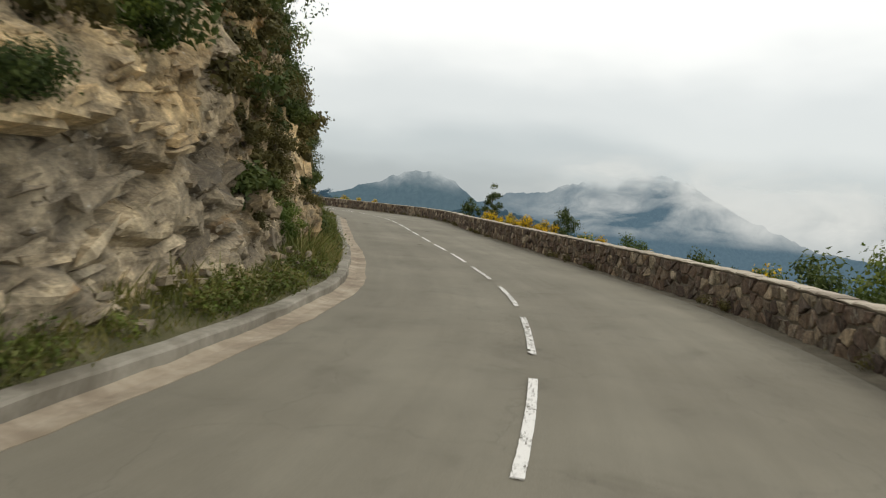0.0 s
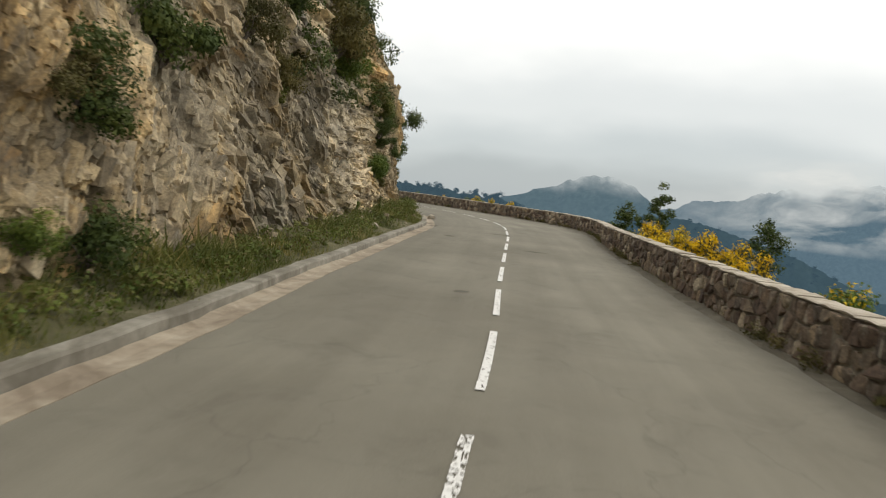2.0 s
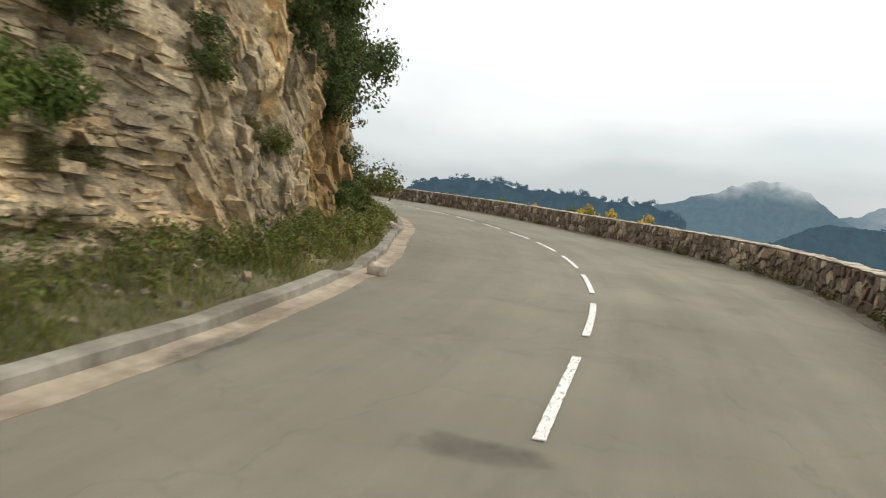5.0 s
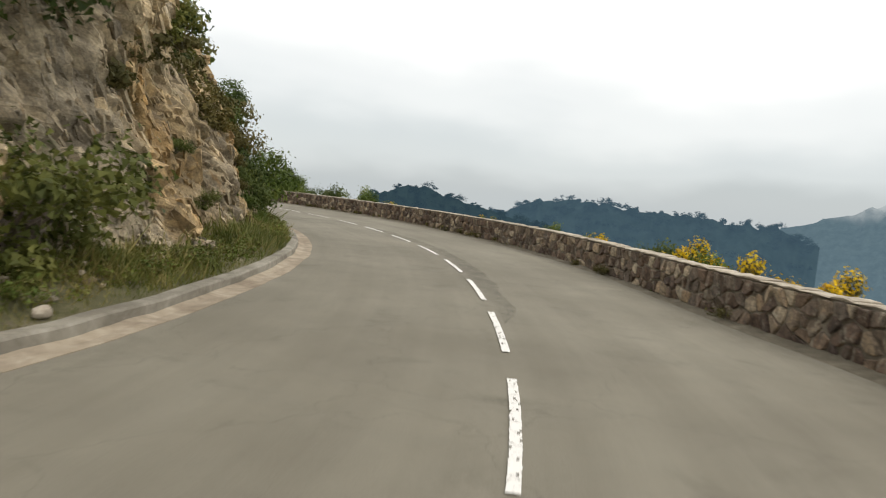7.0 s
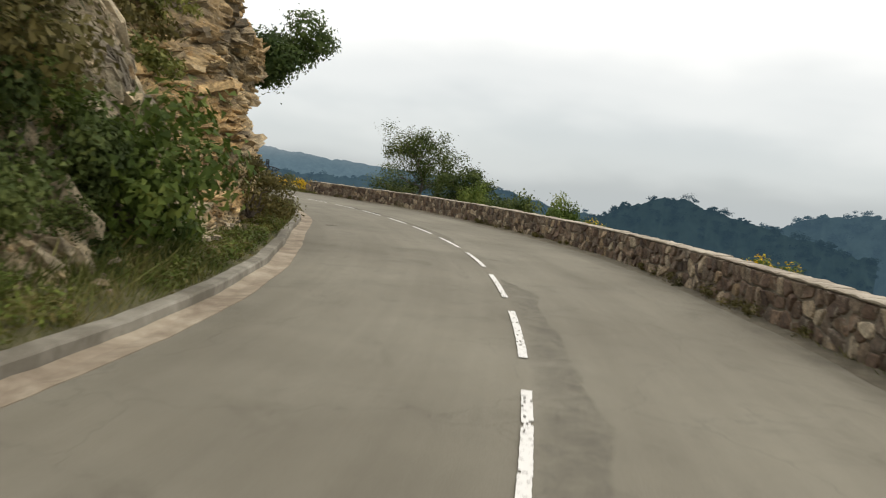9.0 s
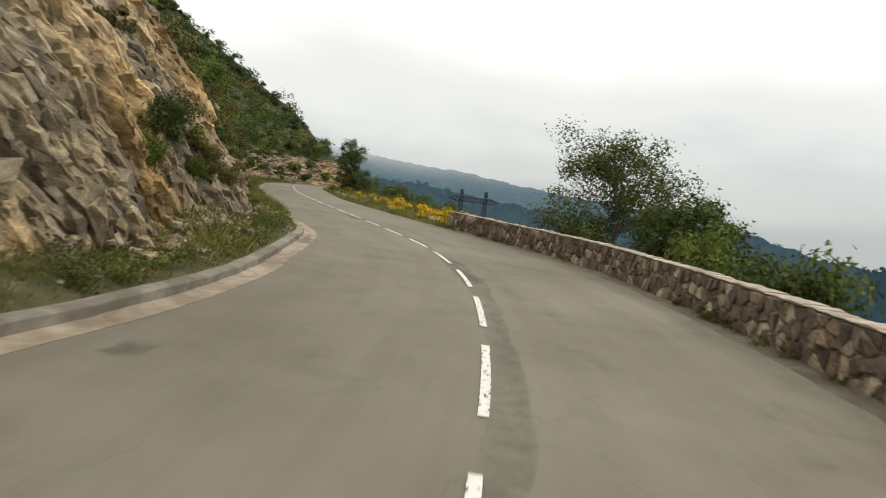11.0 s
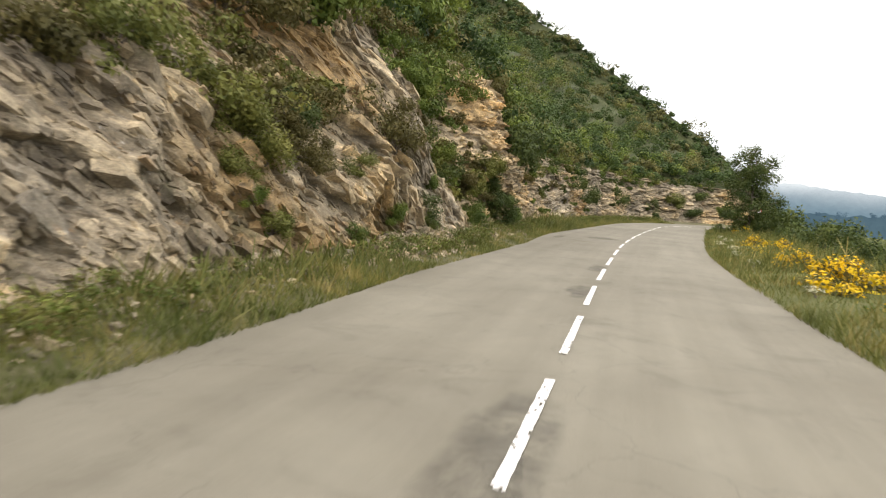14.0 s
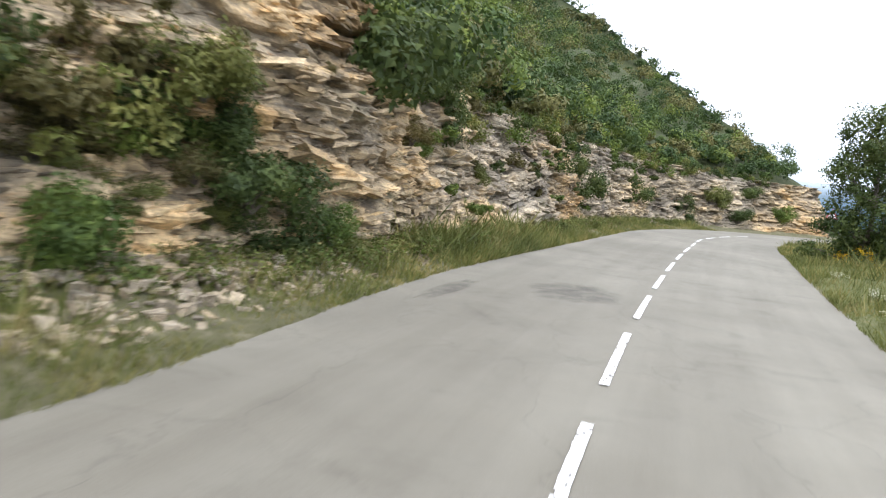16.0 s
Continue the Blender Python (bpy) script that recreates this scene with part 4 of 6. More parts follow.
def cliff_point(s, z):
    """The place and outward direction of the rock face at s and height z."""
    i = int(np.clip(np.searchsorted(CL_S, s), 1, len(CL_S) - 2))
    j = int(np.argmin(np.abs(CL_P[i, :, 2] - z)))
    o = np.array([np.interp(s, _S, _T[:, 1]), -np.interp(s, _S, _T[:, 0]), 0.0])
    return CL_P[max(i - 3, 0):i + 4, max(j - 3, 0):j + 4].reshape(-1, 3).mean(0), o


def hill_height(s, d):
    """Height of the hillside d metres behind the cliff's upper edge."""
    rise = np.interp(s, [-20, 90, 110, 160, 182, 195, 206, 216, 220], [0.75, 0.75, 0.78, 0.68, 0.55, 0.50, 0.48, 0.45, 0.42])
    return cliff_top(s) - 0.5 + rise * d + 0.8 * fbm(s * 0.15, d * 0.15, 15)


def hill_width(s):
    return np.interp(s, [-20, 100, 130, 230], [28, 30, 58, 63])


def hillside():
    n, m = 190, 30
    s = np.linspace(S_MIN + 2, S_MAX - 3, n)
    v = np.linspace(0, 1, m) ** 1.3
    d = hill_width(s)[:, None] * v[None]
    S = np.repeat(s[:, None], m, 1)
    o = (face_offset(s, cliff_top(s)) - 0.4)[:, None] - d
    p = place(S, o, 0)
    p[..., 2] = hill_height(S, d)
    p[:, 0, 2] -= 0.8
    back = p[:, -1:].copy()
    back[..., 2] = -5
    p = np.concatenate([p, back], 1)
    obj("hillside", p.reshape(-1, 3), grid_faces(n, m + 1)[:, ::-1], SLOPE, label="steep hillside of scrub above the cliff", category="hillside", kind="structure", smooth=True)


hillside()


def hilltop():
    """The rounded top that closes the hill inside the bend."""
    s = np.linspace(S_MIN + 4, 165, 60)
    rim = face_offset(s, cliff_top(s)) - 0.4 - 0.8 * hill_width(s)
    p = place(s, rim, 0)
    p[:, 2] = hill_height(s, 0.8 * hill_width(s)) - 1.5
    mid = np.array((-70.0, 18.0, 30.0))
    rows = [p + (mid - p) * k + (0, 0, 3 * math.sin(k * math.pi)) for k in np.linspace(0, 1, 9)]
    obj("hilltop", np.concatenate(rows), grid_faces(9, 60), SLOPE, label="scrub-covered hilltop above the cliff", category="hill", kind="structure", smooth=True)


hilltop()


# ---- foliage ----
def leaf_quads(rng, c, size, loose=0.45):
    """One pointed leaf spray at each centre c, facing roughly out of its clump."""
    n = len(c)
    out = c[:, 3:] * 0.9 + rng.normal(0, loose, (n, 3)) + (0, 0, 0.2)
    c = c[:, :3]
    a = np.cross(out, rng.normal(size=(n, 3)))
    a /= np.linalg.norm(a, axis=1)[:, None] + 1e-9
    b = np.cross(a, out)
    b /= np.linalg.norm(b, axis=1)[:, None] + 1e-9
    size = np.broadcast_to(size, (n,))[:, None] * rng.uniform(0.6, 1.35, (n, 1))
    a, b = a * size * 0.75, b * size * 0.42
    v = np.stack([c + a, c - 0.6 * a + b, c - 0.6 * a - b], 1).reshape(-1, 3)
    return v, np.arange(3 * n).reshape(n, 3)


def clumps(rng, centres, radii, per, squash=0.8, fuzz=0.2):
    """Leaf centres and their outward directions, spread over uneven lobes, denser towards their skins."""
    out = []
    for c, r in zip(centres, radii):
        d = rng.normal(size=(per, 3))
        d /= np.linalg.norm(d, axis=1)[:, None]
        rad = r * rng.uniform(0.25, 1.0, (per, 1)) ** 0.45 * (1 + fuzz * rng.normal(size=(per, 1)))
        p = d * rad
        p[:, 2] *= squash
        out.append(np.hstack([c + p, d]))
    return np.vstack(out)


def tube(points, radii, sides=6):
    points = np.asarray(points, float)
    rings = []
    for i, (p, r) in enumerate(zip(points, radii)):
        t = points[min(i + 1, len(points) - 1)] - points[max(i - 1, 0)]
        t = t / (np.linalg.norm(t) + 1e-9)
        u = np.cross(t, (0.31, 0.87, 0.38))
        u /= np.linalg.norm(u) + 1e-9
        w = np.cross(t, u)
        a = np.linspace(0, 2 * math.pi, sides, endpoint=False)[:, None]
        rings.append(p + r * (np.cos(a) * u + np.sin(a) * w))
    v = np.vstack(rings)
    f = []
    for i in range(len(points) - 1):
        for k in range(sides):
            k2 = (k + 1) % sides
            f.append([i * sides + k, i * sides + k2, (i + 1) * sides + k2, (i + 1) * sides + k])
    return v, f


def join(pieces):
    verts, faces, base = [], [], 0
    for v, f in pieces:
        verts.append(v)
        faces += [[int(i) + base for i in q] for q in f]
        base += len(v)
    return np.vstack(verts), faces


def bent(rng, a, b, n=5, wob=0.08):
    t = np.linspace(0, 1, n)[:, None]
    p = np.asarray(a) + (np.asarray(b) - np.asarray(a)) * t
    p[1:-1] += rng.normal(0, wob * np.linalg.norm(np.asarray(b) - np.asarray(a)), (n - 2, 3)) * 0.6
    return p


def shrub(name, seed, mat, label, category, group, n=800, leaf=0.10, lobes=9, squash=0.75, bloom=0, petals=None):
    """A scrub bush about 1 m in radius: woody stems under uneven clumps of leaves."""
    rng = np.random.default_rng(seed)
    ob = thing(name, label, category, group)
    c = rng.normal(0, 0.42, (lobes, 3))
    c[:, 2] = c[:, 2] * 0.75 + 0.08
    c = c / np.maximum(1, np.linalg.norm(c, axis=1) / 0.75)[:, None]
    r = rng.uniform(0.22, 0.48, lobes)
    stems = [tube(bent(rng, (0, 0, -0.4), q * 0.6, 5), np.linspace(0.035, 0.008, 5), 5) for q in c]
    v, f = join(stems)
    obj("stem", v, f, BARK, ob)
    pts = clumps(rng, c, r, n // lobes, squash)
    v, f = leaf_quads(rng, pts, leaf)
    obj("foliage", v, f, mat, ob)
    if bloom:
        top = clumps(rng, c + (0, 0, 0.06), r * 1.08, bloom // lobes, squash)
        top = top[top[:, 2] > 0.12]
        v, f = leaf_quads(rng, top, 0.075)
        obj("blossom", v, f, petals or BLOOM, ob, "white blossom" if petals else "bright yellow blossom")
    return ob


SHRUBS = [shrub("shrub", 1, LEAF_OAK, "dense dark green holm oak shrub on the rock", "shrub", "shrubs on the cliff", 4300, 0.066, 13),
          shrub("shrub", 2, LEAF_FRESH, "fresh green leafy shrub growing from the rock", "shrub", "shrubs on the cliff", 4200, 0.068, 12),
          shrub("shrub", 3, LEAF_DRY, "olive brown dry scrub bush on the rock", "shrub", "shrubs on the cliff", 4200, 0.06, 14, 0.7),
          shrub("shrub", 4, LEAF_OAK, "dark evergreen bush clinging to the rock face", "shrub", "shrubs on the cliff", 4300, 0.064, 11, 0.95),
          shrub("shrub", 5, LEAF_PALE, "loose yellow-green bush growing on the stony slope", "shrub", "shrubs on the cliff", 4000, 0.064, 14, 0.75)]
BROOM = [shrub("broom_bush", 11, LEAF_DRY, "broom bush covered in bright yellow blossom", "bush", "broom beyond the road edge", 1400, 0.085, 10, 0.75, 1900),
         shrub("broom_bush", 12, LEAF_FRESH, "green broom bush with scattered yellow blossom", "bush", "broom beyond the road edge", 1800, 0.085, 10, 0.8, 420)]
UMBEL = shrub("white_flower_clump", 13, GRASS, "clump of weeds with small white flower heads", "wildflowers", "white flowers on the verge", 700, 0.06, 9, 0.7, 420, WHITE_BLOOM)
_used = set()


def put(kind, at, size, turn, tall=1.0):
    """Sets one of the bushes; the first call for each uses the original itself."""
    m = Matrix.Translation(Vector([float(a) for a in at])) @ Matrix.Rotation(turn, 4, "Z")
    sc = (size, size, size * tall)
    if kind.name not in _used:
        _used.add(kind.name)
        ob = kind
    else:
        ob = copy_thing(kind, m)
    ob.matrix_basis = m @ Matrix.Diagonal((*sc, 1))
    return ob


CLIFF_BUSHES = [(0.3, 2.7, 0.5), (3.3, 4.0, 0.6), (4.7, 0.4, 0.35), (12.4, 1.3, 0.5), (18.6, 0.8, 0.6), (18.8, 2.9, 0.7), (22.6, 4.2, 0.9), (28.2, 4.0, 0.4),
                (38.6, 7.6, 1.6), (39.5, 6.4, 1.1), (43.1, 10.8, 1.8), (43.4, 2.4, 0.9), (44.8, 4.4, 0.7), (45.5, 5.6, 0.9), (45.9, 1.8, 0.4),
                (48.0, 3.8, 0.6), (51.2, 2.4, 0.45), (52.7, 5.6, 1.2), (65.1, 1.5, 1.4), (66.8, 6.0, 1.7), (68.1, 7.1, 1.6)]
VALLEY_BUSHES = [(72.8, 2.5, 0.35), (73.9, 1.3, 0.35), (76.6, 5.0, 0.5), (78.5, 3.4, 0.6), (80.3, 3.8, 0.8), (80.6, 1.3, 0.8), (82.5, 1.9, 1.0), (83.2, 3.6, 1.6),
                 (84.0, 1.5, 1.4), (92.6, 1.2, 1.0), (108.1, 1.9, 0.5), (109.6, 2.8, 0.8), (113.4, 2.0, 0.6), (118.3, 2.2, 0.5), (120.7, 5.7, 0.6)]
LAST_BUSHES = [(128.2, 2.8, 0.8), (128.7, 5.8, 1.0), (135.3, 4.2, 1.1), (149.9, 5.5, 1.5), (168.4, 4.1, 1.0), (171.3, 2.1, 0.5), (187.0, 2.3, 1.3), (199, 2.1, 1.2), (206, 1.4, 1.2), (209, 2.6, 1.3), (212, 1.2, 1.1), (214, 3.2, 1.3), (217, 1.6, 1.2)]
# along, height, radius, which shrub
FIRST_FACE = [(9, 1.3, 0.29, 2), (9.3, 2.9, 0.26, 2), (10.2, 3.1, 0.34, 2), (10.5, 2.6, 0.2, 2), (11.3, 2.5, 0.43, 2), (11.4, 3.1, 0.57, 2), (11.5, 1.3, 0.44, 1),
              (11.9, 0.8, 0.32, 1), (12.6, 2, 0.62, 2), (14.8, 1.8, 0.48, 2), (15.4, 4.1, 0.69, 0), (17.2, 1, 0.33, 1), (18.5, 2.8, 0.41, 2), (26.2, 5.4, 0.91, 2),
              (28.6, 4.5, 0.83, 2)]
OCHRE_FACE = [(31.3, 7, 1.11, 0), (34.4, 1.3, 0.14, 2), (38.5, 0.8, 0.3, 1), (42.7, 8.9, 1.29, 3), (43.1, 0.4, 0.44, 1), (44.4, 6.1, 0.83, 2),
              (44.7, 1.8, 0.34, 2), (44.7, 2.6, 0.66, 1), (45, 1, 0.28, 2), (45.5, 3.9, 0.64, 0), (46.6, 5.2, 0.6, 1), (49.7, 2.5, 0.33, 2)]
BULGE = [(54.6, 5.2, 0.8, 3), (55.2, 6.4, 0.9, 0), (55.8, 4.0, 0.9, 3), (56.6, 5.6, 1.0, 3), (57.6, 4.8, 0.9, 0), (58.2, 6.2, 0.8, 0), (59.0, 2.0, 0.9, 3), (57.5, 1.2, 0.8, 0)]
SECOND_FACE = [(77.1, 1.5, 0.21, 1), (77.2, 2.4, 0.3, 2), (78.7, 1.7, 0.33, 2), (79, 2.5, 0.2, 2), (79.3, 3.4, 0.42, 2), (79.6, 3, 0.36, 2), (80.2, 1.1, 0.36, 1),
               (80.3, 0.5, 0.44, 1), (81.5, -0, 0.4, 4), (83, 1.1, 0.7, 3), (83.2, 3.4, 0.8, 1), (83.5, 2.6, 0.72, 1), (84.2, 0.5, 0.47, 1), (87.2, 0.4, 0.44, 1),
               (112.5, 1.7, 0.39, 1), (113.1, 2.4, 0.21, 2), (113.2, 1.7, 0.41, 4), (115.5, 1.6, 0.55, 2), (115.7, 2.4, 0.24, 4), (117.2, 2, 0.35, 2),
               (118.3, 0.9, 0.37, 4), (121.5, 1.3, 0.28, 2), (126.6, 5.3, 0.87, 0)]
SLABS = [(131.8, 4.6, 0.88, 2), (137.6, 2.2, 0.44, 4), (137.8, 1.5, 0.28, 1), (138.2, 3.2, 0.73, 4), (138.3, 1, 0.39, 4), (138.6, 2.6, 0.67, 4),
         (139.5, 3.4, 0.73, 2), (139.8, 2.8, 0.58, 2), (140.6, 3.4, 0.7, 3), (141, 2.4, 0.59, 2), (141.1, 6.8, 1.65, 2), (141.7, 0.6, 0.32, 1),
         (142.5, 2.5, 0.47, 4), (143.3, 7.8, 1.5, 1), (145, 1.1, 0.41, 1), (145.1, 3.6, 1.03, 2), (147.4, 1.2, 0.56, 3), (148.4, 2.1, 0.3, 1),
         (148.6, 5.6, 0.74, 1), (149, 5.2, 0.75, 1), (149.9, 4.7, 0.84, 3), (150.7, 3.8, 0.73, 0)]
PILLAR = [(154, 3.3, 0.77, 1), (155, 0.7, 0.72, 1), (155.1, 1.1, 0.28, 2), (155.4, 2, 0.51, 2), (155.5, 1.1, 0.25, 4), (155.7, 1.7, 0.35, 4), (156.2, 1.3, 0.36, 4),
          (156.7, 2.5, 0.55, 3), (156.8, 0.4, 0.31, 4), (157.2, 3.2, 0.72, 4), (157.3, 1.7, 0.46, 2), (157.4, 1, 0.28, 4), (157.6, 2.2, 0.55, 1),
          (157.6, 2.7, 0.55, 3)]
PILLAR_FOOT = [(158, 1.6, 0.8, 0), (158.2, 0.9, 0.41, 3), (158.3, 0.2, 0.34, 4), (159, 1.1, 0.83, 3), (159.4, -0.1, 0.28, 4),
          (159.9, 0.8, 0.42, 1), (160.3, 0.5, 0.3, 1), (160.4, 3.7, 0.18, 2), (161.1, 0.5, 0.36, 4), (162.7, 3.8, 0.18, 1), (163.7, 4.6, 1.89, 0),
          (164.6, 2.9, 0.44, 2), (166.4, 2.6, 0.36, 1), (167.4, 4.3, 0.71, 0), (167.9, 5.3, 0.93, 1)]
rng = np.random.default_rng(5)
for i, (s, z, r) in enumerate(CLIFF_BUSHES + VALLEY_BUSHES + LAST_BUSHES):
    p, o = cliff_point(s, z)
    put(SHRUBS[(i * 3 + int(s)) % 5], p + o * 0.2 * r - (0, 0, 0.1 * r), r * 1.2, rng.uniform(0, 6.3), rng.uniform(0.9, 1.2))
for s, z, r, k in FIRST_FACE + OCHRE_FACE + BULGE + SECOND_FACE + SLABS + PILLAR + PILLAR_FOOT:
    p, o = cliff_point(s, z)
    r *= 1.35 if s < 22 or s > 136 else 1.1
    put(SHRUBS[k], p + o * 0.22 * r - (0, 0, 0.15 * r), r, rng.uniform(0, 6.3), rng.uniform(0.9, 1.15))
SCRUB = [[], [], [], [], []]
for i in range(70):
    s = rng.uniform(-8, 205)
    top = float(cliff_top(s))
    if s < 100:
        z = top * rng.uniform(0.6, 1.0) ** 0.7
        r = rng.uniform(0.35, 1.1)
    else:
        z = top * rng.uniform(0.35, 1.02) ** 0.6
        r = rng.uniform(0.3, 0.95)
    if (156.5 < s < 164 or 90 < s < 97) and z < top * 0.9:
        continue
    p, o = cliff_point(s, z)
    SCRUB[int(rng.integers(0, 5))].append((p + o * 0.1 * r, r))

# along from and to, height from and to, radius from and to, how many, which scrub
LEDGES = [
    (124, 143, 3.3, 6.6, 0.6, 1.2, 75, (2, 4, 2)),
    (104, 124, 1.6, 7.0, 0.3, 0.6, 12, (2, 4, 0)),
    (150.5, 156.5, 1.6, 7.5, 0.6, 1.1, 26, (0, 1, 4)),
    (-4, 20, 2.6, 10.0, 0.6, 1.2, 46, (0, 2, 2)),
    (14, 50, 5.0, 11.0, 0.6, 1.3, 24, (0, 3, 2)),
    (52, 90, 3.0, 8.5, 0.4, 1.0, 22, (2, 0, 4)),
    (164, 208, 3.2, 5.2, 0.5, 1.0, 30, (1, 0, 4))]
UPPER_LEDGES = [
    (7, 16, 1.4, 5.6, 0.45, 0.85, 26, (2, 2, 0)),
    (74, 90, 3.2, 8.0, 0.4, 0.9, 32, (2, 2, 4)),
    (152, 157.5, 1.5, 5.0, 0.5, 0.8, 14, (2, 4, 2)),
    (143, 164, 6.4, 8.2, 0.8, 1.3, 28, (1, 2, 4)),
    (64, 84, 3.6, 8.5, 0.4, 0.8, 34, (2, 2, 4)),
    (100, 124, 8.2, 9.2, 0.6, 1.2, 16, (0, 1, 2)),
    (165, 205, 0.8, 3.2, 0.3, 0.6, 14, (1, 2, 0))]
for s0, s1, z0, z1, r0, r1, count, kinds in LEDGES + UPPER_LEDGES:
    for _ in range(count):
        s, z, r = rng.uniform(s0, s1), rng.uniform(z0, z1), rng.uniform(r0, r1)
        p, o = cliff_point(s, z)
        SCRUB[int(kinds[int(rng.integers(0, 3))])].append((p + o * 0.15 * r, r))


for _ in range(150):
    s, r = rng.uniform(100, 216), rng.uniform(0.6, 1.2)
    p, o = cliff_point(s, float(cliff_top(s)))
    SCRUB[int(rng.choice((0, 1, 2, 4)))].append((p - o * rng.uniform(-0.2, 1.6), r))


def cliff_scrub():
    """The rest of the scrub that clings to the rock."""
    for k, mat, word in ((0, LEAF_OAK, "dark green"), (1, LEAF_FRESH, "fresh green"), (2, LEAF_DRY, "olive brown"), (4, LEAF_PALE, "yellow-green")):
        sub, rad = [], []
        for p, r in SCRUB[k] + (SCRUB[3] if k == 0 else []):
            for _ in range(9):
                q = rng.normal(0, 0.42, 3) * r
                q[2] = abs(q[2]) * 0.9 - 0.2 * r
                sub.append(p + q)
                rad.append(r * rng.uniform(0.22, 0.48))
        v, f = leaf_quads(rng, clumps(rng, np.array(sub), np.array(rad), 76, 0.8), 0.098)
        obj("cliff_scrub", v, f, mat, label=f"{word} scrub clinging to the ledges of the rock", category="scrub", kind="stuff")


cliff_scrub()

# broom and bushes beyond the parapet and on the open verge: along, beyond the edge, radius, which
BEYOND = [(7.5, 1.6, 1.0, 2), (9.0, 3.0, 1.2, 3), (11.5, 1.4, 0.7, 1), (13.5, 1.3, 0.8, 2), (16.5, 1.2, 0.55, 1), (18.8, 1.6, 0.7, 3), (20.5, 1.3, 0.6, 0), (23.2, 1.4, 0.7, 1),
          (28.5, 1.5, 0.7, 0), (31.0, 1.7, 0.8, 0), (33.5, 1.8, 0.9, 0), (36.0, 2.0, 0.9, 0), (39.0, 2.0, 0.9, 0), (42.0, 2.2, 0.9, 0), (45.5, 2.4, 0.9, 0)]
BEYOND2 = [(68.6, 1.2, 0.75, 0), (70.4, 1.1, 0.8, 0), (72.4, 1.2, 0.8, 1), (74.0, 1.2, 0.85, 0), (75.5, 1.4, 0.8, 2), (78.2, 1.0, 0.6, 0), (88.6, 1.1, 0.6, 1), (90.0, 1.2, 0.6, 1),
           (80.5, 1.6, 0.6, 1), (84.0, 1.8, 0.6, 3), (100.0, 1.6, 0.7, 1), (104.0, 2.2, 1.2, 3), (109.0, 2.5, 1.5, 2), (113.0, 2.2, 1.4, 3)]
OPEN_VERGE = [(131.0, 1.3, 0.7, 0), (132.6, 1.9, 0.85, 0), (134.6, 2.2, 0.95, 0), (136.5, 2.1, 0.9, 0), (138.5, 2.4, 0.85, 0), (141.5, 2.7, 0.9, 1), (145.5, 2.9, 1.0, 0), (149, 3.0, 0.9, 0),
              (152.5, 2.6, 0.8, 0), (157, 2.8, 0.8, 1), (161, 3.4, 0.9, 0), (165.5, 3.0, 0.8, 0), (170, 3.2, 0.8, 1), (150, 5.6, 1.6, 2), (156, 5.8, 1.5, 3), (163, 6.4, 1.8, 2), (170, 6.4, 1.9, 3),
              (178, 5.6, 1.7, 2), (185, 5.2, 1.6, 3), (143, 5.8, 1.4, 3)]
END_VERGE = [(176, 6.5, 2.4, 2), (184, 6.0, 2.7, 3), (193, 5.6, 2.9, 2), (167, 7.5, 2.2, 3), (160, 9.5, 2.2, 2), (188, 7, 2.0, 2), (180, 8, 2.2, 3), (172, 9, 2.2, 2), (195, 5.0, 1.7, 2), (201, 4.0, 1.6, 3), (205, 2.5, 1.2, 2), (190, 3.0, 1.1, 1), (160, 8.5, 1.8, 3), (147, 7.0, 1.4, 2), (182, 2.6, 0.9, 0)]
for s, d, r, k in BEYOND + BEYOND2 + OPEN_VERGE + END_VERGE:
    inside = s < WALL_END
    z = (0.38 if inside else 0.12) - 0.10 * max(d - 1.5, 0)
    base_o = float(wall_front(s)) + 0.45 if inside else float(right_edge(s))
    kind = (BROOM[0], BROOM[1], SHRUBS[0], SHRUBS[1] if inside else SHRUBS[3])[k]
    r *= 1.3 if not inside and k == 0 else 1.0
    put(kind, place(s, base_o + d - 0.35, z), r, rng.uniform(0, 6.3), 1.5 if inside else (1.0 if k < 2 else 1.2))

for s, d, r in [(131.5, 0.7, 0.4), (132.8, 0.6, 0.45), (133.6, 1.0, 0.5), (129.8, 1.2, 0.35), (137.0, 0.9, 0.3), (144, 1.2, 0.3), (152, 1.0, 0.3), (156, 0.8, 0.35), (160, 1.0, 0.4), (164, 0.7, 0.35), (168, 1.1, 0.4), (173, 0.9, 0.35)]:
    put(UMBEL, place(s, float(right_edge(s)) + d, 0.15), r, rng.uniform(0, 6.3), 0.9)


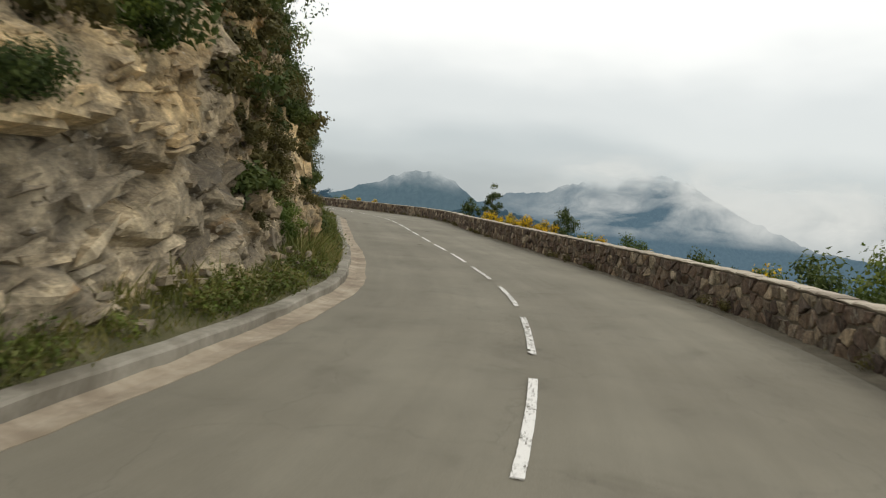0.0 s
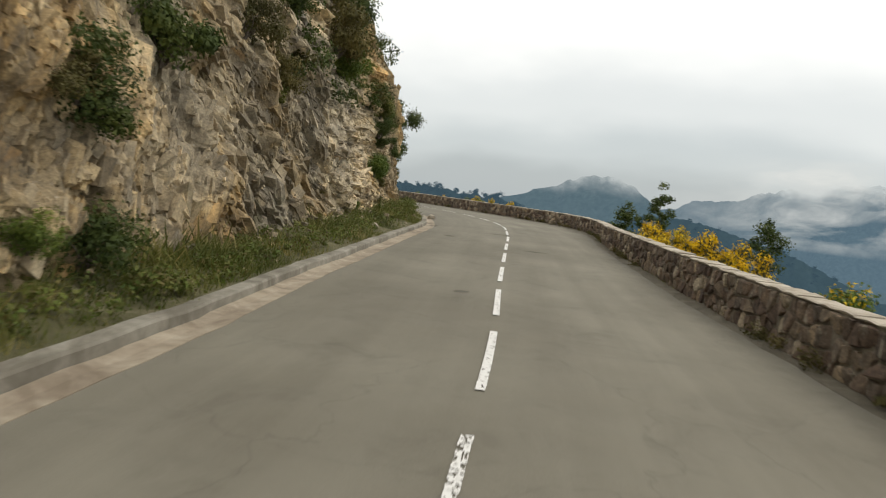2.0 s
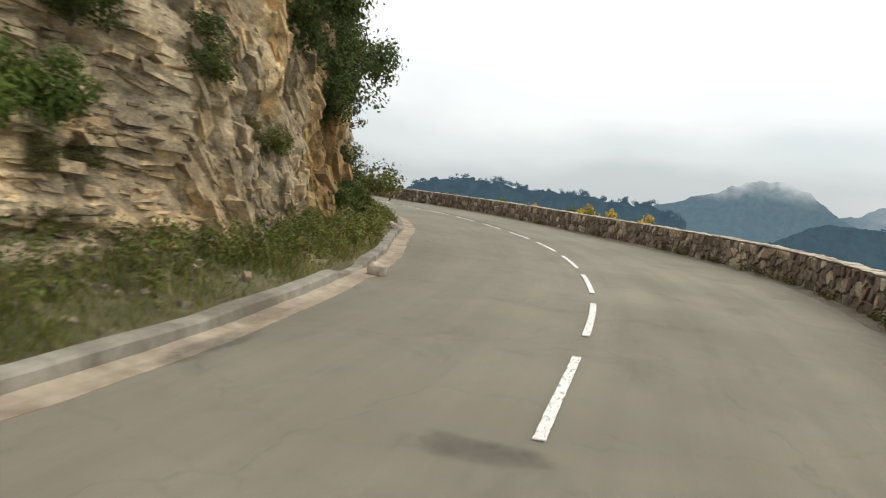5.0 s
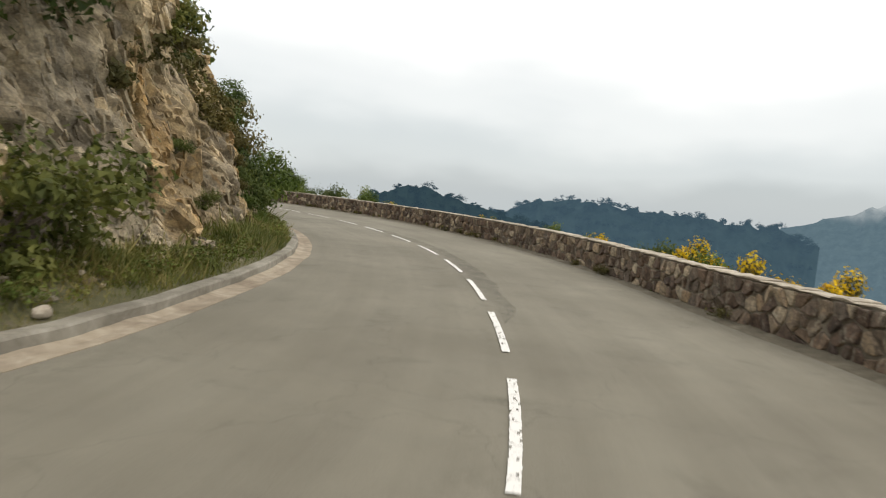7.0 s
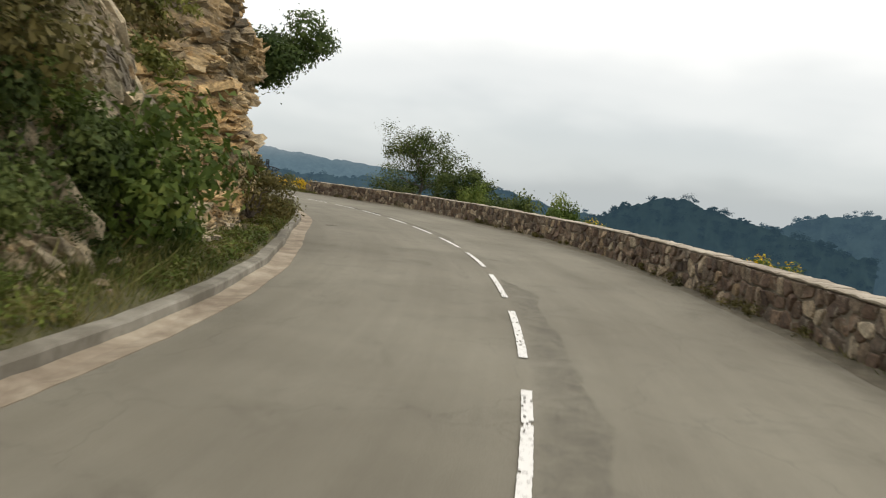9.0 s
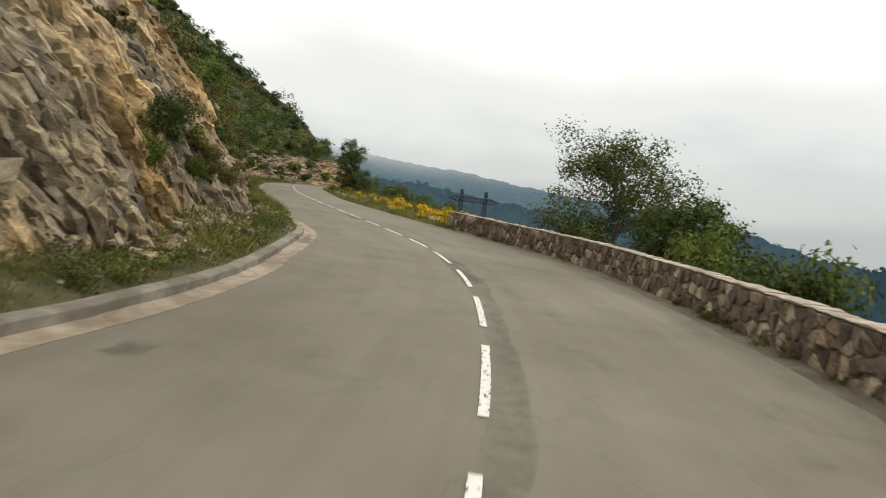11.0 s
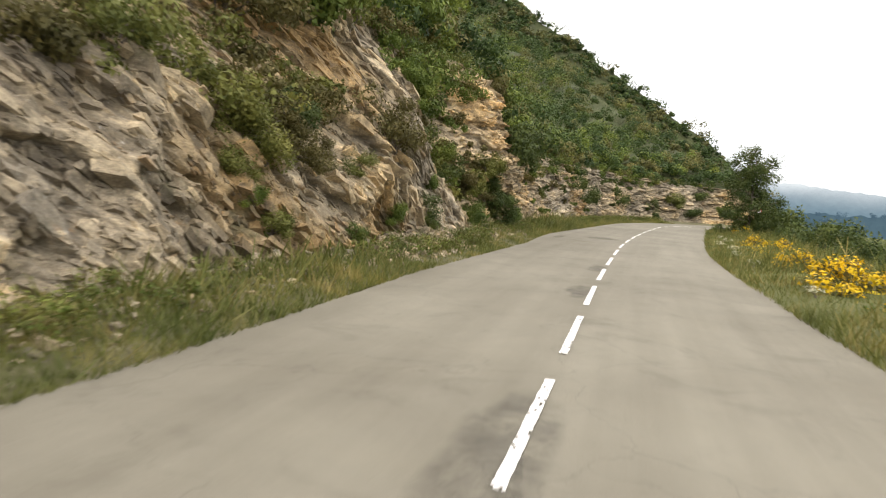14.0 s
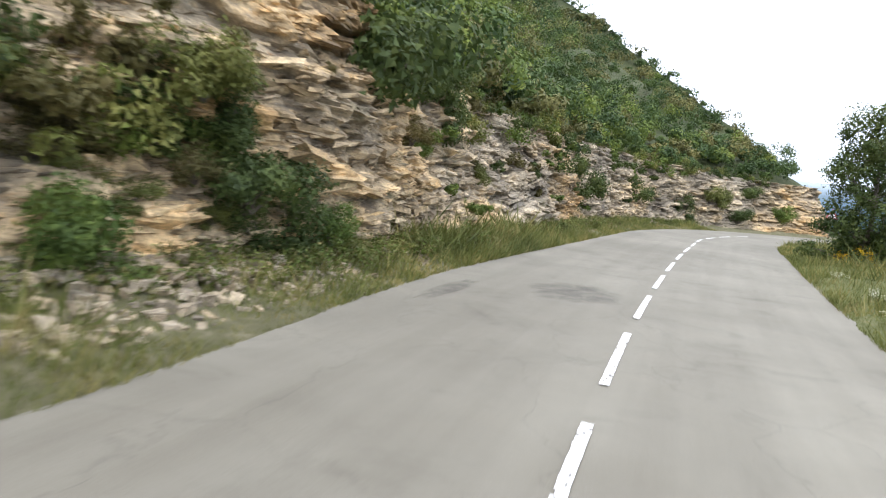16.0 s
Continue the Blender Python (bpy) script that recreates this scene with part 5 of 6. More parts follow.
def tree(name, seed, at, height, spread, trunk, mat, label, n_limbs=9, leaves=4200, leaf=0.2, crown_from=0.3, lean=(0, 0), squash=0.75, lobe=0.3):
    """A tapered trunk, limbs that fork, and a crown of many small leaf sprays with gaps."""
    rng = np.random.default_rng(seed)
    ob = thing(name, label, "tree", at=at)
    top = np.array((lean[0], lean[1], height * 0.82))
    spine = bent(rng, (0, 0, -0.6), top, 7, 0.03)
    wood, tips = [tube(spine, np.linspace(trunk, trunk * 0.25, 7), 8)], []
    for k in range(n_limbs):
        t = crown_from * 0.7 + (0.95 - crown_from * 0.7) * (k + rng.uniform(0, 0.6)) / n_limbs
        i = t * 6
        a = spine[int(i)] + (spine[min(int(i) + 1, 6)] - spine[int(i)]) * (i % 1)
        ang = k * 2.4 + rng.uniform(-0.5, 0.5)
        reach = spread * (1.0 - 0.55 * max(t - 0.45, 0)) * rng.uniform(0.65, 1.05)
        tip = a + np.array((math.cos(ang) * reach, math.sin(ang) * reach, reach * rng.uniform(0.15, 0.75)))
        limb = bent(rng, a, tip, 5, 0.07)
        wood.append(tube(limb, np.linspace(trunk * 0.4 * (1.1 - t), 0.015, 5), 5))
        tips.append(tip)
        for q in (0.45, 0.65, 0.85):
            b = limb[int(q * 4)]
            t2 = b + rng.normal(0, 1, 3) * np.array((0.35, 0.35, 0.25)) * spread * 0.6 + (0, 0, 0.12 * spread)
            wood.append(tube(bent(rng, b, t2, 4, 0.06), np.linspace(trunk * 0.13, 0.008, 4), 4))
            tips.append(t2)
    tips.append(spine[-1] + (0, 0, height * 0.1))
    v, f = join(wood)
    obj("trunk", v, f, BARK, ob)
    tips = np.array(tips)
    pts = clumps(rng, tips, rng.uniform(0.6, 1.3, len(tips)) * lobe * spread, leaves // len(tips), squash, 0.25)
    v, f = leaf_quads(rng, pts, leaf)
    obj("crown", v, f, mat, ob)
    return ob


tree("broadleaf_tree", 21, (-63.4, 99.8, -3.0), 8.6, 3.6, 0.2, LEAF_OAK, "spreading dark green tree just beyond the parapet", 30, 28000, 0.105, 0.2, (0.1, -0.2), 0.85, 0.22)
tree("broadleaf_tree", 28, (-57.6, 100.6, -3.0), 6.0, 2.8, 0.12, LEAF_OAK, "low bushy green tree just beyond the parapet", 16, 16000, 0.14, 0.1, (0.2, -0.2), 0.8, 0.28)
tree("roadside_tree", 22, (-121.4, 91.7, -0.1), 7.2, 1.9, 0.15, LEAF_OAK, "bushy green tree standing by the road bend", 26, 24000, 0.10, 0.14, (0.2, 0.2), 0.9, 0.30)
tree("young_tree", 23, (3.1, 58.0, -1.5), 5.3, 0.85, 0.055, LEAF_OAK, "slender young tree rising behind the parapet", 9, 3200, 0.11, 0.45, (0.1, 0.1), 0.75, 0.36)
tree("young_tree", 24, (1.4, 58.6, -1.3), 3.6, 0.9, 0.05, LEAF_OAK, "small leafy young tree behind the parapet", 8, 3000, 0.11, 0.3, (-0.1, 0.1), 0.8, 0.42)
tree("young_tree", 25, (10.8, 68.9, -2.6), 4.8, 1.3, 0.07, LEAF_OAK, "small round-topped tree on the slope below", 8, 3600, 0.13, 0.4, (0.1, 0), 0.8, 0.4)
tree("slope_bush_tree", 26, (9.6, 15.6, -1.8), 3.2, 1.6, 0.06, LEAF_OAK, "thin dark bush on the slope beyond the wall", 8, 3000, 0.1, 0.3, (0, 0), 0.8, 0.28)
tree("slope_bush_tree", 27, (9.3, 9.5, -1.6), 3.6, 1.6, 0.07, LEAF_OAK, "dark leafy bush rising above the wall", 8, 4200, 0.1, 0.3, (0, 0), 0.8, 0.3)


def cliff_pine(s, z, seed, size):
    """A pine that leans out of the rock over the road's edge."""
    rng = np.random.default_rng(seed)
    p, o = cliff_point(s, z)
    ob = thing("leaning_pine", "wind-bent pine leaning out from the cliff edge", "tree", at=p)
    t = np.array([np.interp(s, _S, _T[:, 0]), np.interp(s, _S, _T[:, 1]), 0])
    end = o * 0.8 * size + t * 0.35 * size + np.array((0, 0, 0.9 * size))
    spine = bent(rng, -o * 0.6 - (0, 0, 0.2), end, 6, 0.05)
    wood, tips = [tube(spine, np.linspace(0.13, 0.04, 6), 7)], []
    for k in range(20):
        a = spine[2 + k % 4]
        tip = a + rng.normal(0, 1, 3) * np.array((0.62, 0.62, 0.5)) * size * 0.75 + (0, 0, 0.4 * size)
        wood.append(tube(bent(rng, a, tip, 4), np.linspace(0.04, 0.01, 4), 4))
        tips.append(tip)
    v, f = join(wood)
    obj("trunk", v, f, BARK, ob)
    pts = clumps(rng, np.array(tips), rng.uniform(0.4, 0.65, len(tips)) * size, 700, 0.75)
    v, f = leaf_quads(rng, pts, 0.10)
    obj("needle_crown", v, f, LEAF_PINE, ob)


cliff_pine(98.5, 4.4, 31, 1.25)


def crowns(rng, cs, rs, mats, names, per, size):
    """Many scrub oaks as one mass: uneven crowns of several lobes, each with its own shade of leaf."""
    kinds = rng.integers(0, len(mats), len(cs))
    for k, mat in enumerate(mats):
        sub, subr = [], []
        for c, r in zip(cs[kinds == k], rs[kinds == k]):
            d = rng.normal(size=(6, 3))
            d /= np.linalg.norm(d, axis=1)[:, None]
            d[:, 2] = np.abs(d[:, 2]) * 0.9 - 0.15
            for q in d:
                sub.append(c + q * r * rng.uniform(0.35, 0.75))
                subr.append(r * rng.uniform(0.3, 0.55))
        v, f = leaf_quads(rng, clumps(rng, np.array(sub), np.array(subr), per, 0.85, 0.08), size, 0.28)
        obj("hillside_scrub", v, f, mat, label=names[k] + " scrub oaks crowding the steep hillside", category="woods", kind="stuff")


def woods():
    """Scrub oaks crowding the hillside, too many to count."""
    rng = np.random.default_rng(8)
    cs, rs, ds = [], [], []
    for i in range(2400):
        s = rng.uniform(102, S_MAX - 4) if i < 2250 else rng.uniform(-10, 100)
        d = rng.uniform(0, 6) if 1900 < i < 2250 else hill_width(s) * rng.uniform(0, 1) ** (1.0 if i < 2250 else 2.5) * 0.98
        o = face_offset(s, cliff_top(s)) - 0.3 - d
        r = np.exp(rng.normal(0.2, 0.35)) * (1 + 0.5 * min(d / 30, 1.5))
        cs.append(place(s, o, float(hill_height(s, d)) + r * rng.uniform(0.5, 1.0)))
        rs.append(r)
        ds.append(d)
    cs, rs, ds = np.array(cs), np.array(rs), np.array(ds)
    words = ("dark evergreen", "fresh green", "olive brown", "deep green")
    mats = (CROWN_A, CROWN_B, CROWN_C, CROWN_A)
    near = (ds < 16) | (cs[:, 0] < -145)
    crowns(rng, cs[near], rs[near], mats, words, 62, 0.19)
    crowns(rng, cs[~near], rs[~near], mats, words, 34, 0.34)


woods()


def grass():
    """Verge grass and weeds on both sides of the road."""
    rng = np.random.default_rng(9)
    s = np.concatenate([rng.uniform(-10, 128, 66000), rng.uniform(126, 205, 60000), rng.uniform(128, 205, 52000), rng.uniform(-8, 128, 6000)])
    k = np.concatenate([np.zeros(66000), np.ones(60000), 2 * np.ones(52000), 3 * np.ones(6000)])
    thick = fbm(s * 0.45, k * 7, 91)
    a = np.where(k == 0, left_edge(s) - 0.68, np.where(k == 1, left_edge(s) + 0.05, np.where(k == 2, right_edge(s) - 0.05, right_edge(s) + 0.15)))
    w = np.where(k <= 1, cliff_foot(s) - 0.5 - a, np.where(k == 2, 5.5, 0.2))
    q = rng.uniform(0, 1, len(s)) ** np.where(k == 1, 1.5, np.where(k == 2, 1.6, 1.15))
    keep = rng.uniform(-0.55, 0.6, len(s)) < thick + np.where(k == 1, 0.55, 0.25)
    o = a + w * q
    h = rng.uniform(0.05, 0.23, len(s)) * (1 + 1.0 * np.clip(thick, -0.4, 0.6)) * np.clip(0.65 + q * 1.2, 0, 1.25)
    h *= np.where((k == 1) & (s > 160) & (s < 176), 1.7, 1.1)
    h *= np.where(k == 2, 1.6, 1.0) * np.where(rng.uniform(0, 1, len(s)) > 0.93, 1.9, 1.0) * np.where(k == 3, 0.5, 1)
    z = np.where(k <= 1, verge_height(s, q * 0.75), np.where(k == 2, 0.0 + 0.2 * np.sin(q * 1.4), 0.03))
    s, o, h, z = s[keep], o[keep], h[keep], z[keep]
    n = len(s)
    p = place(s, o, 0)
    p[:, 2] = z - 0.03
    ang = rng.uniform(0, 6.3, n)
    side = np.stack([np.cos(ang), np.sin(ang), 0 * ang], 1)
    bend = rng.normal(0, 0.5, (n, 3)) * h[:, None]
    bend[:, 2] = h
    wd = (0.006 + 0.022 * h)[:, None] * side
    v = np.stack([p - wd, p + wd, p + bend * 0.6 + wd * 0.8, p + bend], 1).reshape(-1, 3)
    f = np.arange(4 * n).reshape(n, 4)
    obj("verge_grass", v, f, GRASS, label="rough green and straw-coloured grass and weeds on the verges", category="grass", kind="stuff")


grass()


def low_weeds():
    """Leafy weeds that soften the foot of the rock."""
    rng = np.random.default_rng(19)
    s = np.concatenate([rng.uniform(-8, 128, 2300), rng.uniform(128, 205, 1200)])
    o = cliff_foot(s) + rng.uniform(-0.6, 1.1, len(s))
    o = np.minimum(o, left_edge(s) - np.where(s < KERB_END, 0.85, 0.25))
    keep = (fbm(s * 0.35, 0 * s, 95) > -0.28) | ((s > 43) & (s < 58))
    c = place(s, o, 0)[keep]
    tall = np.interp(s[keep], [42, 44, 57, 59], [1, 1.7, 1.7, 1])
    c[:, 2] = 0.26 + rng.uniform(-0.05, 0.22, len(c)) * tall ** 2
    pts = clumps(rng, c, rng.uniform(0.08, 0.34, len(c)) * tall ** 0.5 * (1 + fbm(c[:, 0] * 0.7, c[:, 1] * 0.7, 96)), 62, 0.75)
    pick = rng.uniform(0, 1, len(pts)) < 0.55
    green = ~pick & (rng.uniform(0, 1, len(pts)) < 0.6)
    for sel, mat, word in ((pick, LEAF_PALE, "yellow-green"), (green, LEAF_FRESH, "fresh green"), (~pick & ~green, LEAF_DRY, "olive brown")):
        v, f = leaf_quads(rng, pts[sel], 0.05)
        obj("low_weeds", v, f, mat, label=f"leafy {word} weeds along the foot of the cliff", category="weeds", kind="stuff")


low_weeds()


def wall_weeds():
    """Tufts that grow from the joint between the road and the parapet."""
    rng = np.random.default_rng(23)
    s = rng.uniform(2, WALL_END, 260)
    s = s[fbm(s * 0.25, 0 * s, 97) > -0.05]
    c = place(s, wall_front(s) - rng.uniform(0.02, 0.16, len(s)), 0)
    c[:, 2] = rng.uniform(0.06, 0.2, len(s))
    v, f = leaf_quads(rng, clumps(rng, c, rng.uniform(0.07, 0.22, len(s)), 80, 0.9), 0.045)
    obj("wall_weeds", v, f, LEAF_DRY, label="olive weeds growing along the foot of the parapet", category="weeds", kind="stuff")


wall_weeds()


# ---- loose stones on the verge ----
def loose_stone(at, size, seed, label):
    rng = np.random.default_rng(seed)
    bm = bmesh.new()
    bmesh.ops.create_icosphere(bm, subdivisions=2, radius=1)
    for v in bm.verts:
        d = v.co.normalized()
        k = 1 + 0.35 * noise.noise(d * 1.6 + Vector((seed * 3.1, 0, 0)))
        v.co = Vector((d.x * size[0], d.y * size[1], d.z * size[2])) * k
    me = bpy.data.meshes.new("loose_stone")
    bm.to_mesh(me)
    bm.free()
    me.materials.append(COPING)
    ob = new("loose_stone", me)
    ob.matrix_basis = Matrix.Translation(Vector([float(a) for a in at])) @ Matrix.Rotation(rng.uniform(0, 6), 4, "Z")
    tagged(ob, label, "stone", "stones on the verge")


loose_stone(place(50.9, -4.15, 0.10), (0.24, 0.17, 0.16), 1, "pale broken stone lying at the kerb's gap")
for i, (s, d) in enumerate([(31, 1.0), (32.5, 1.2), (35.8, 1.1), (63.5, 0.5), (62.0, 0.3), (24, 1.3), (107.6, 1.2), (148, 1.5), (147.2, 1.9), (158.5, 1.4), (160, 1.6), (162, 1.0)]):
    k = 0.08 + 0.06 * ((i * 7) % 5) / 4
    loose_stone(place(s, float(left_edge(s)) - 0.3 - d, 0.24), (k * 1.4, k, k * 0.9), 10 + i, "small pale stone fallen from the cliff")


# ---- distance: hills with mist painted into their materials ----
def hill(name, eye, far, ridge, mat, label, pines=0, pine_mat=None, seed=0, depth=0.35, rough=0.006, pine_h=0.016):
    """A wooded ridge. ridge: bearing and elevation of its crest in degrees, seen from eye, at far metres."""
    az = np.linspace(ridge[0][0], ridge[-1][0], 260)
    sign = 1 if ridge[0][0] < ridge[-1][0] else -1
    el = np.interp(az * sign, [r[0] * sign for r in ridge], [r[1] for r in ridge])
    el = np.convolve(np.pad(el, 4, mode="edge"), np.ones(9) / 9, mode="valid")
    crest = far * np.tan(np.radians(el)) + 2 + far * rough * fbm(az * 1.5, 0 * az, seed + 3, 4)
    rows = []
    for v in (0.0, 0.04, 0.1, 0.18, 0.3, 0.45, 0.65, 1.0):
        r = far * (1 - depth * v + 0.02 * fbm(az * 0.8, 0 * az + v * 5, seed + 4))
        z = crest * (1 - v) - (0.22 * far * v ** 0.9) + far * rough * 2.5 * fbm(az * 2, 0 * az + v * 9, seed + 5) * min(1, v * 6)
        a = np.radians(az)
        rows.append(np.stack([eye[0] - np.sin(a) * r, eye[1] + np.cos(a) * r, z], -1))
    behind = rows[0].copy()
    behind[:, 2] -= far * 0.15
    behind[:, :2] += (behind[:, :2] - np.array(eye)) * 0.08
    p = np.stack([behind] + rows, 0)
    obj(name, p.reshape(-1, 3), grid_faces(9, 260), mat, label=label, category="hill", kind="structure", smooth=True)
    if pines:
        rng = np.random.default_rng(seed)
        sub, rad = [], []
        for _ in range(pines):
            i = int(rng.integers(2, 258))
            h = far * pine_h * rng.uniform(0.35, 1.0)
            v = rng.uniform(0, 1) ** 2
            q = rows[0][i] * (1 - v) + rows[3][i] * v
            for _ in range(5):
                sub.append(q + rng.normal(0, 0.3, 3) * h * (1, 1, 0.4) + (0, 0, h * 0.25))
                rad.append(h * rng.uniform(0.2, 0.38))
        pts = clumps(rng, np.array(sub), np.array(rad), 40, 0.75)
        v, f = leaf_quads(rng, pts, far * pine_h * 0.09)
        obj(name + "_pines", v, f, pine_mat or mat, label="umbrella pines along a distant ridge", category="woods", kind="stuff")


# each hill's haze colour and share, given off as glow
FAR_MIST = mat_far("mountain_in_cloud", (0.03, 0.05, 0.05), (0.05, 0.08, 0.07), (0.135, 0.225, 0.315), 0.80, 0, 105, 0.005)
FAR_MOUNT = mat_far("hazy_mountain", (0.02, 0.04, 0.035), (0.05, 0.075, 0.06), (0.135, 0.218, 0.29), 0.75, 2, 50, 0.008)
FAR_RIDGE = mat_far("hazed_blue_ridge", (0.014, 0.026, 0.022), (0.035, 0.055, 0.045), (0.072, 0.135, 0.198), 0.62)
FAR_NEAR = mat_far("hazed_dark_hill", (0.012, 0.022, 0.018), (0.03, 0.048, 0.036), (0.044, 0.090, 0.135), 0.55)
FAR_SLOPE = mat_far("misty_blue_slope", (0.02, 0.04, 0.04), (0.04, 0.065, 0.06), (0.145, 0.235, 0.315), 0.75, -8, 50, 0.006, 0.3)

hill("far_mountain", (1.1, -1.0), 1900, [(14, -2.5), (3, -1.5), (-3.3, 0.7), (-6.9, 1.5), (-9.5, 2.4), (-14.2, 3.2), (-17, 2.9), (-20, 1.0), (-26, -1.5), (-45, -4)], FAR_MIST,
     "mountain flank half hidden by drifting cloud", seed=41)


def mat_cloud():
    """Cloud whose daylight is its own emission, torn into wisps and thinning out upwards and downwards."""
    m, nt = material("drifting_cloud")
    pos = position(nt)
    e = node(nt, "ShaderNodeEmission")
    e.inputs[0].default_value = (0.86, 0.90, 0.93, 1)
    wisp = ramp(nt, noise_tex(nt, scaled(nt, pos, 1, 1, 2.2), 0.0045, 7, 0.58, 0.7), [(0.40, (0, 0, 0)), (0.68, (1, 1, 1))])
    mass = node(nt, "ShaderNodeMath")
    mass.operation = "MULTIPLY"
    nt.links.new(wisp, mass.inputs[0])
    nt.links.new(attribute(nt, "body"), mass.inputs[1])
    clear, mx = nt.nodes.new("ShaderNodeBsdfTransparent"), nt.nodes.new("ShaderNodeMixShader")
    nt.links.new(mass.outputs[0], mx.inputs[0])
    nt.links.new(clear.outputs[0], mx.inputs[1])
    nt.links.new(e.outputs[0], mx.inputs[2])
    out = nt.nodes.new("ShaderNodeOutputMaterial")
    nt.links.new(mx.outputs[0], out.inputs[0])
    return m


CLOUD = mat_cloud()


def cloud_bank(far, lo, hi, low, high, thick):
    """A bank of valley cloud far off: bearings lo to hi and elevations low to high, in degrees, seen from the first bend."""
    az, el = np.radians(np.linspace(lo, hi, 40)), np.linspace(0, 1, 14)
    A, E = np.meshgrid(az, el, indexing="ij")
    r = far * (1 + 0.05 * fbm(A * 9, E * 3, 61))
    p = np.stack([1.1 - np.sin(A) * r, -1.0 + np.cos(A) * r, 2 + r * np.tan(np.radians(low + (high - low) * E))], -1)
    ob = obj("drifting_cloud", p.reshape(-1, 3), grid_faces(40, 14), CLOUD, label="white cloud drifting up the valley", category="cloud", kind="structure", smooth=True)
    side = np.linspace(0, 1, 40)[:, None]
    body = thick * np.sin(math.pi * E) ** 0.7 * np.clip(np.minimum(side, 1.2 - side) * 5, 0, 1)
    at = ob.data.attributes.new("body", "FLOAT", "POINT")
    at.data.foreach_set("value", body.ravel())


cloud_bank(1500, 0, -50, -2.0, 2.8, 0.9)
cloud_bank(1320, -16, -60, -1.8, 3.0, 1.0)
cloud_bank(1700, -4, -34, 0.6, 4.8, 0.75)
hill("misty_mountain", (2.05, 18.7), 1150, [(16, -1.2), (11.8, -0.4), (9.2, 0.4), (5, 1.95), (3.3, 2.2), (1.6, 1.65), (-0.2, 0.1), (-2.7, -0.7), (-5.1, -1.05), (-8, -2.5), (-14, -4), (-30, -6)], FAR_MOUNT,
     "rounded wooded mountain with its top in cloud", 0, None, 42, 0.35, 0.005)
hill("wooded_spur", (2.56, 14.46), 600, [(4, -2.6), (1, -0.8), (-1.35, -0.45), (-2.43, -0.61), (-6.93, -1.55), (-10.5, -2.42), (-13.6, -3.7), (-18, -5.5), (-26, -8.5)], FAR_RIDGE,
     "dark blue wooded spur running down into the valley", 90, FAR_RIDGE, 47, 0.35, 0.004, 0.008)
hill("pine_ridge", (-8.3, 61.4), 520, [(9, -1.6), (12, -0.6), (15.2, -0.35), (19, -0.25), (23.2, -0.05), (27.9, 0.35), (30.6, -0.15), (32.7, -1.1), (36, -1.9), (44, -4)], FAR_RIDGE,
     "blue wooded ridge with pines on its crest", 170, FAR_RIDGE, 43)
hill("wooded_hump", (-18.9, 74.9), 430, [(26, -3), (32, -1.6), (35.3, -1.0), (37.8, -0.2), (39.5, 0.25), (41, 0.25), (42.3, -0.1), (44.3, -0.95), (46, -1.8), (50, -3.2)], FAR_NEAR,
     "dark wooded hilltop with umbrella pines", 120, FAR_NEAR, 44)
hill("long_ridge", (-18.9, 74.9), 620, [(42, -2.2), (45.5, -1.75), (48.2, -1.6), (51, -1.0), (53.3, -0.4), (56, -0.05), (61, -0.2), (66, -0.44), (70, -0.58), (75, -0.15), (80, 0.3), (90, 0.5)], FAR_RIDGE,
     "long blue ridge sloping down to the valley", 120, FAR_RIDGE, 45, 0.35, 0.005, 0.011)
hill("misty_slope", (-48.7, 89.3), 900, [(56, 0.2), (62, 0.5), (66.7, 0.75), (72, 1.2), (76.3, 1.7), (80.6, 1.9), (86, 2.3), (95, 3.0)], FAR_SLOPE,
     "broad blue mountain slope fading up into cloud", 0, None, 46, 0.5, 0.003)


def back_hill():
    """The wooded shoulder of the mountain behind the last bend."""
    rng = np.random.default_rng(49)
    eye, far = np.array((-70.3, 89.0)), 340.0
    az = np.linspace(122, 83, 150)
    crest = far * np.tan(np.radians(np.interp(-az, [-122, -112, -105.7, -101.5, -95.1, -90.9, -89.4, -86.5, -83], [19, 17, 14.4, 12.0, 8.0, 5.2, 3.8, 1.4, -2.0])))
    crest += 1.5 * fbm(az * 0.6, 0 * az, 50)
    v = np.linspace(0, 1, 14)[:, None]
    r = far * (1 - 0.55 * v)
    a = np.radians(az)[None]
    z = crest[None] - (0.62 * far * 0.55 * v) * (1 + 0.12 * fbm(v * 6 + 0 * a, a * 40, 51))
    p = np.stack([eye[0] - np.sin(a) * r, eye[1] + np.cos(a) * r, z], -1)
    obj("back_hill", p.reshape(-1, 3), grid_faces(14, 150)[:, ::-1], SLOPE, label="wooded mountain shoulder behind the bend", category="hill", kind="structure", smooth=True)
    n = 1700
    i, q = rng.uniform(0, 149, n), rng.uniform(0, 1, n) ** 1.1 * 8.0
    i0, q0 = i.astype(int), q.astype(int)
    base = p[q0, i0] + (p[q0, np.minimum(i0 + 1, 149)] - p[q0, i0]) * (i - i0)[:, None] + (p[q0 + 1, i0] - p[q0, i0]) * (q - q0)[:, None]
    rs = np.exp(rng.normal(1.1, 0.35, n))
    base[:, 2] += 0.5 * rs
    crowns(rng, base, rs, (CROWN_A, CROWN_C, CROWN_A), ("dark evergreen", "olive brown", "deep green"), 18, 0.85)


back_hill()


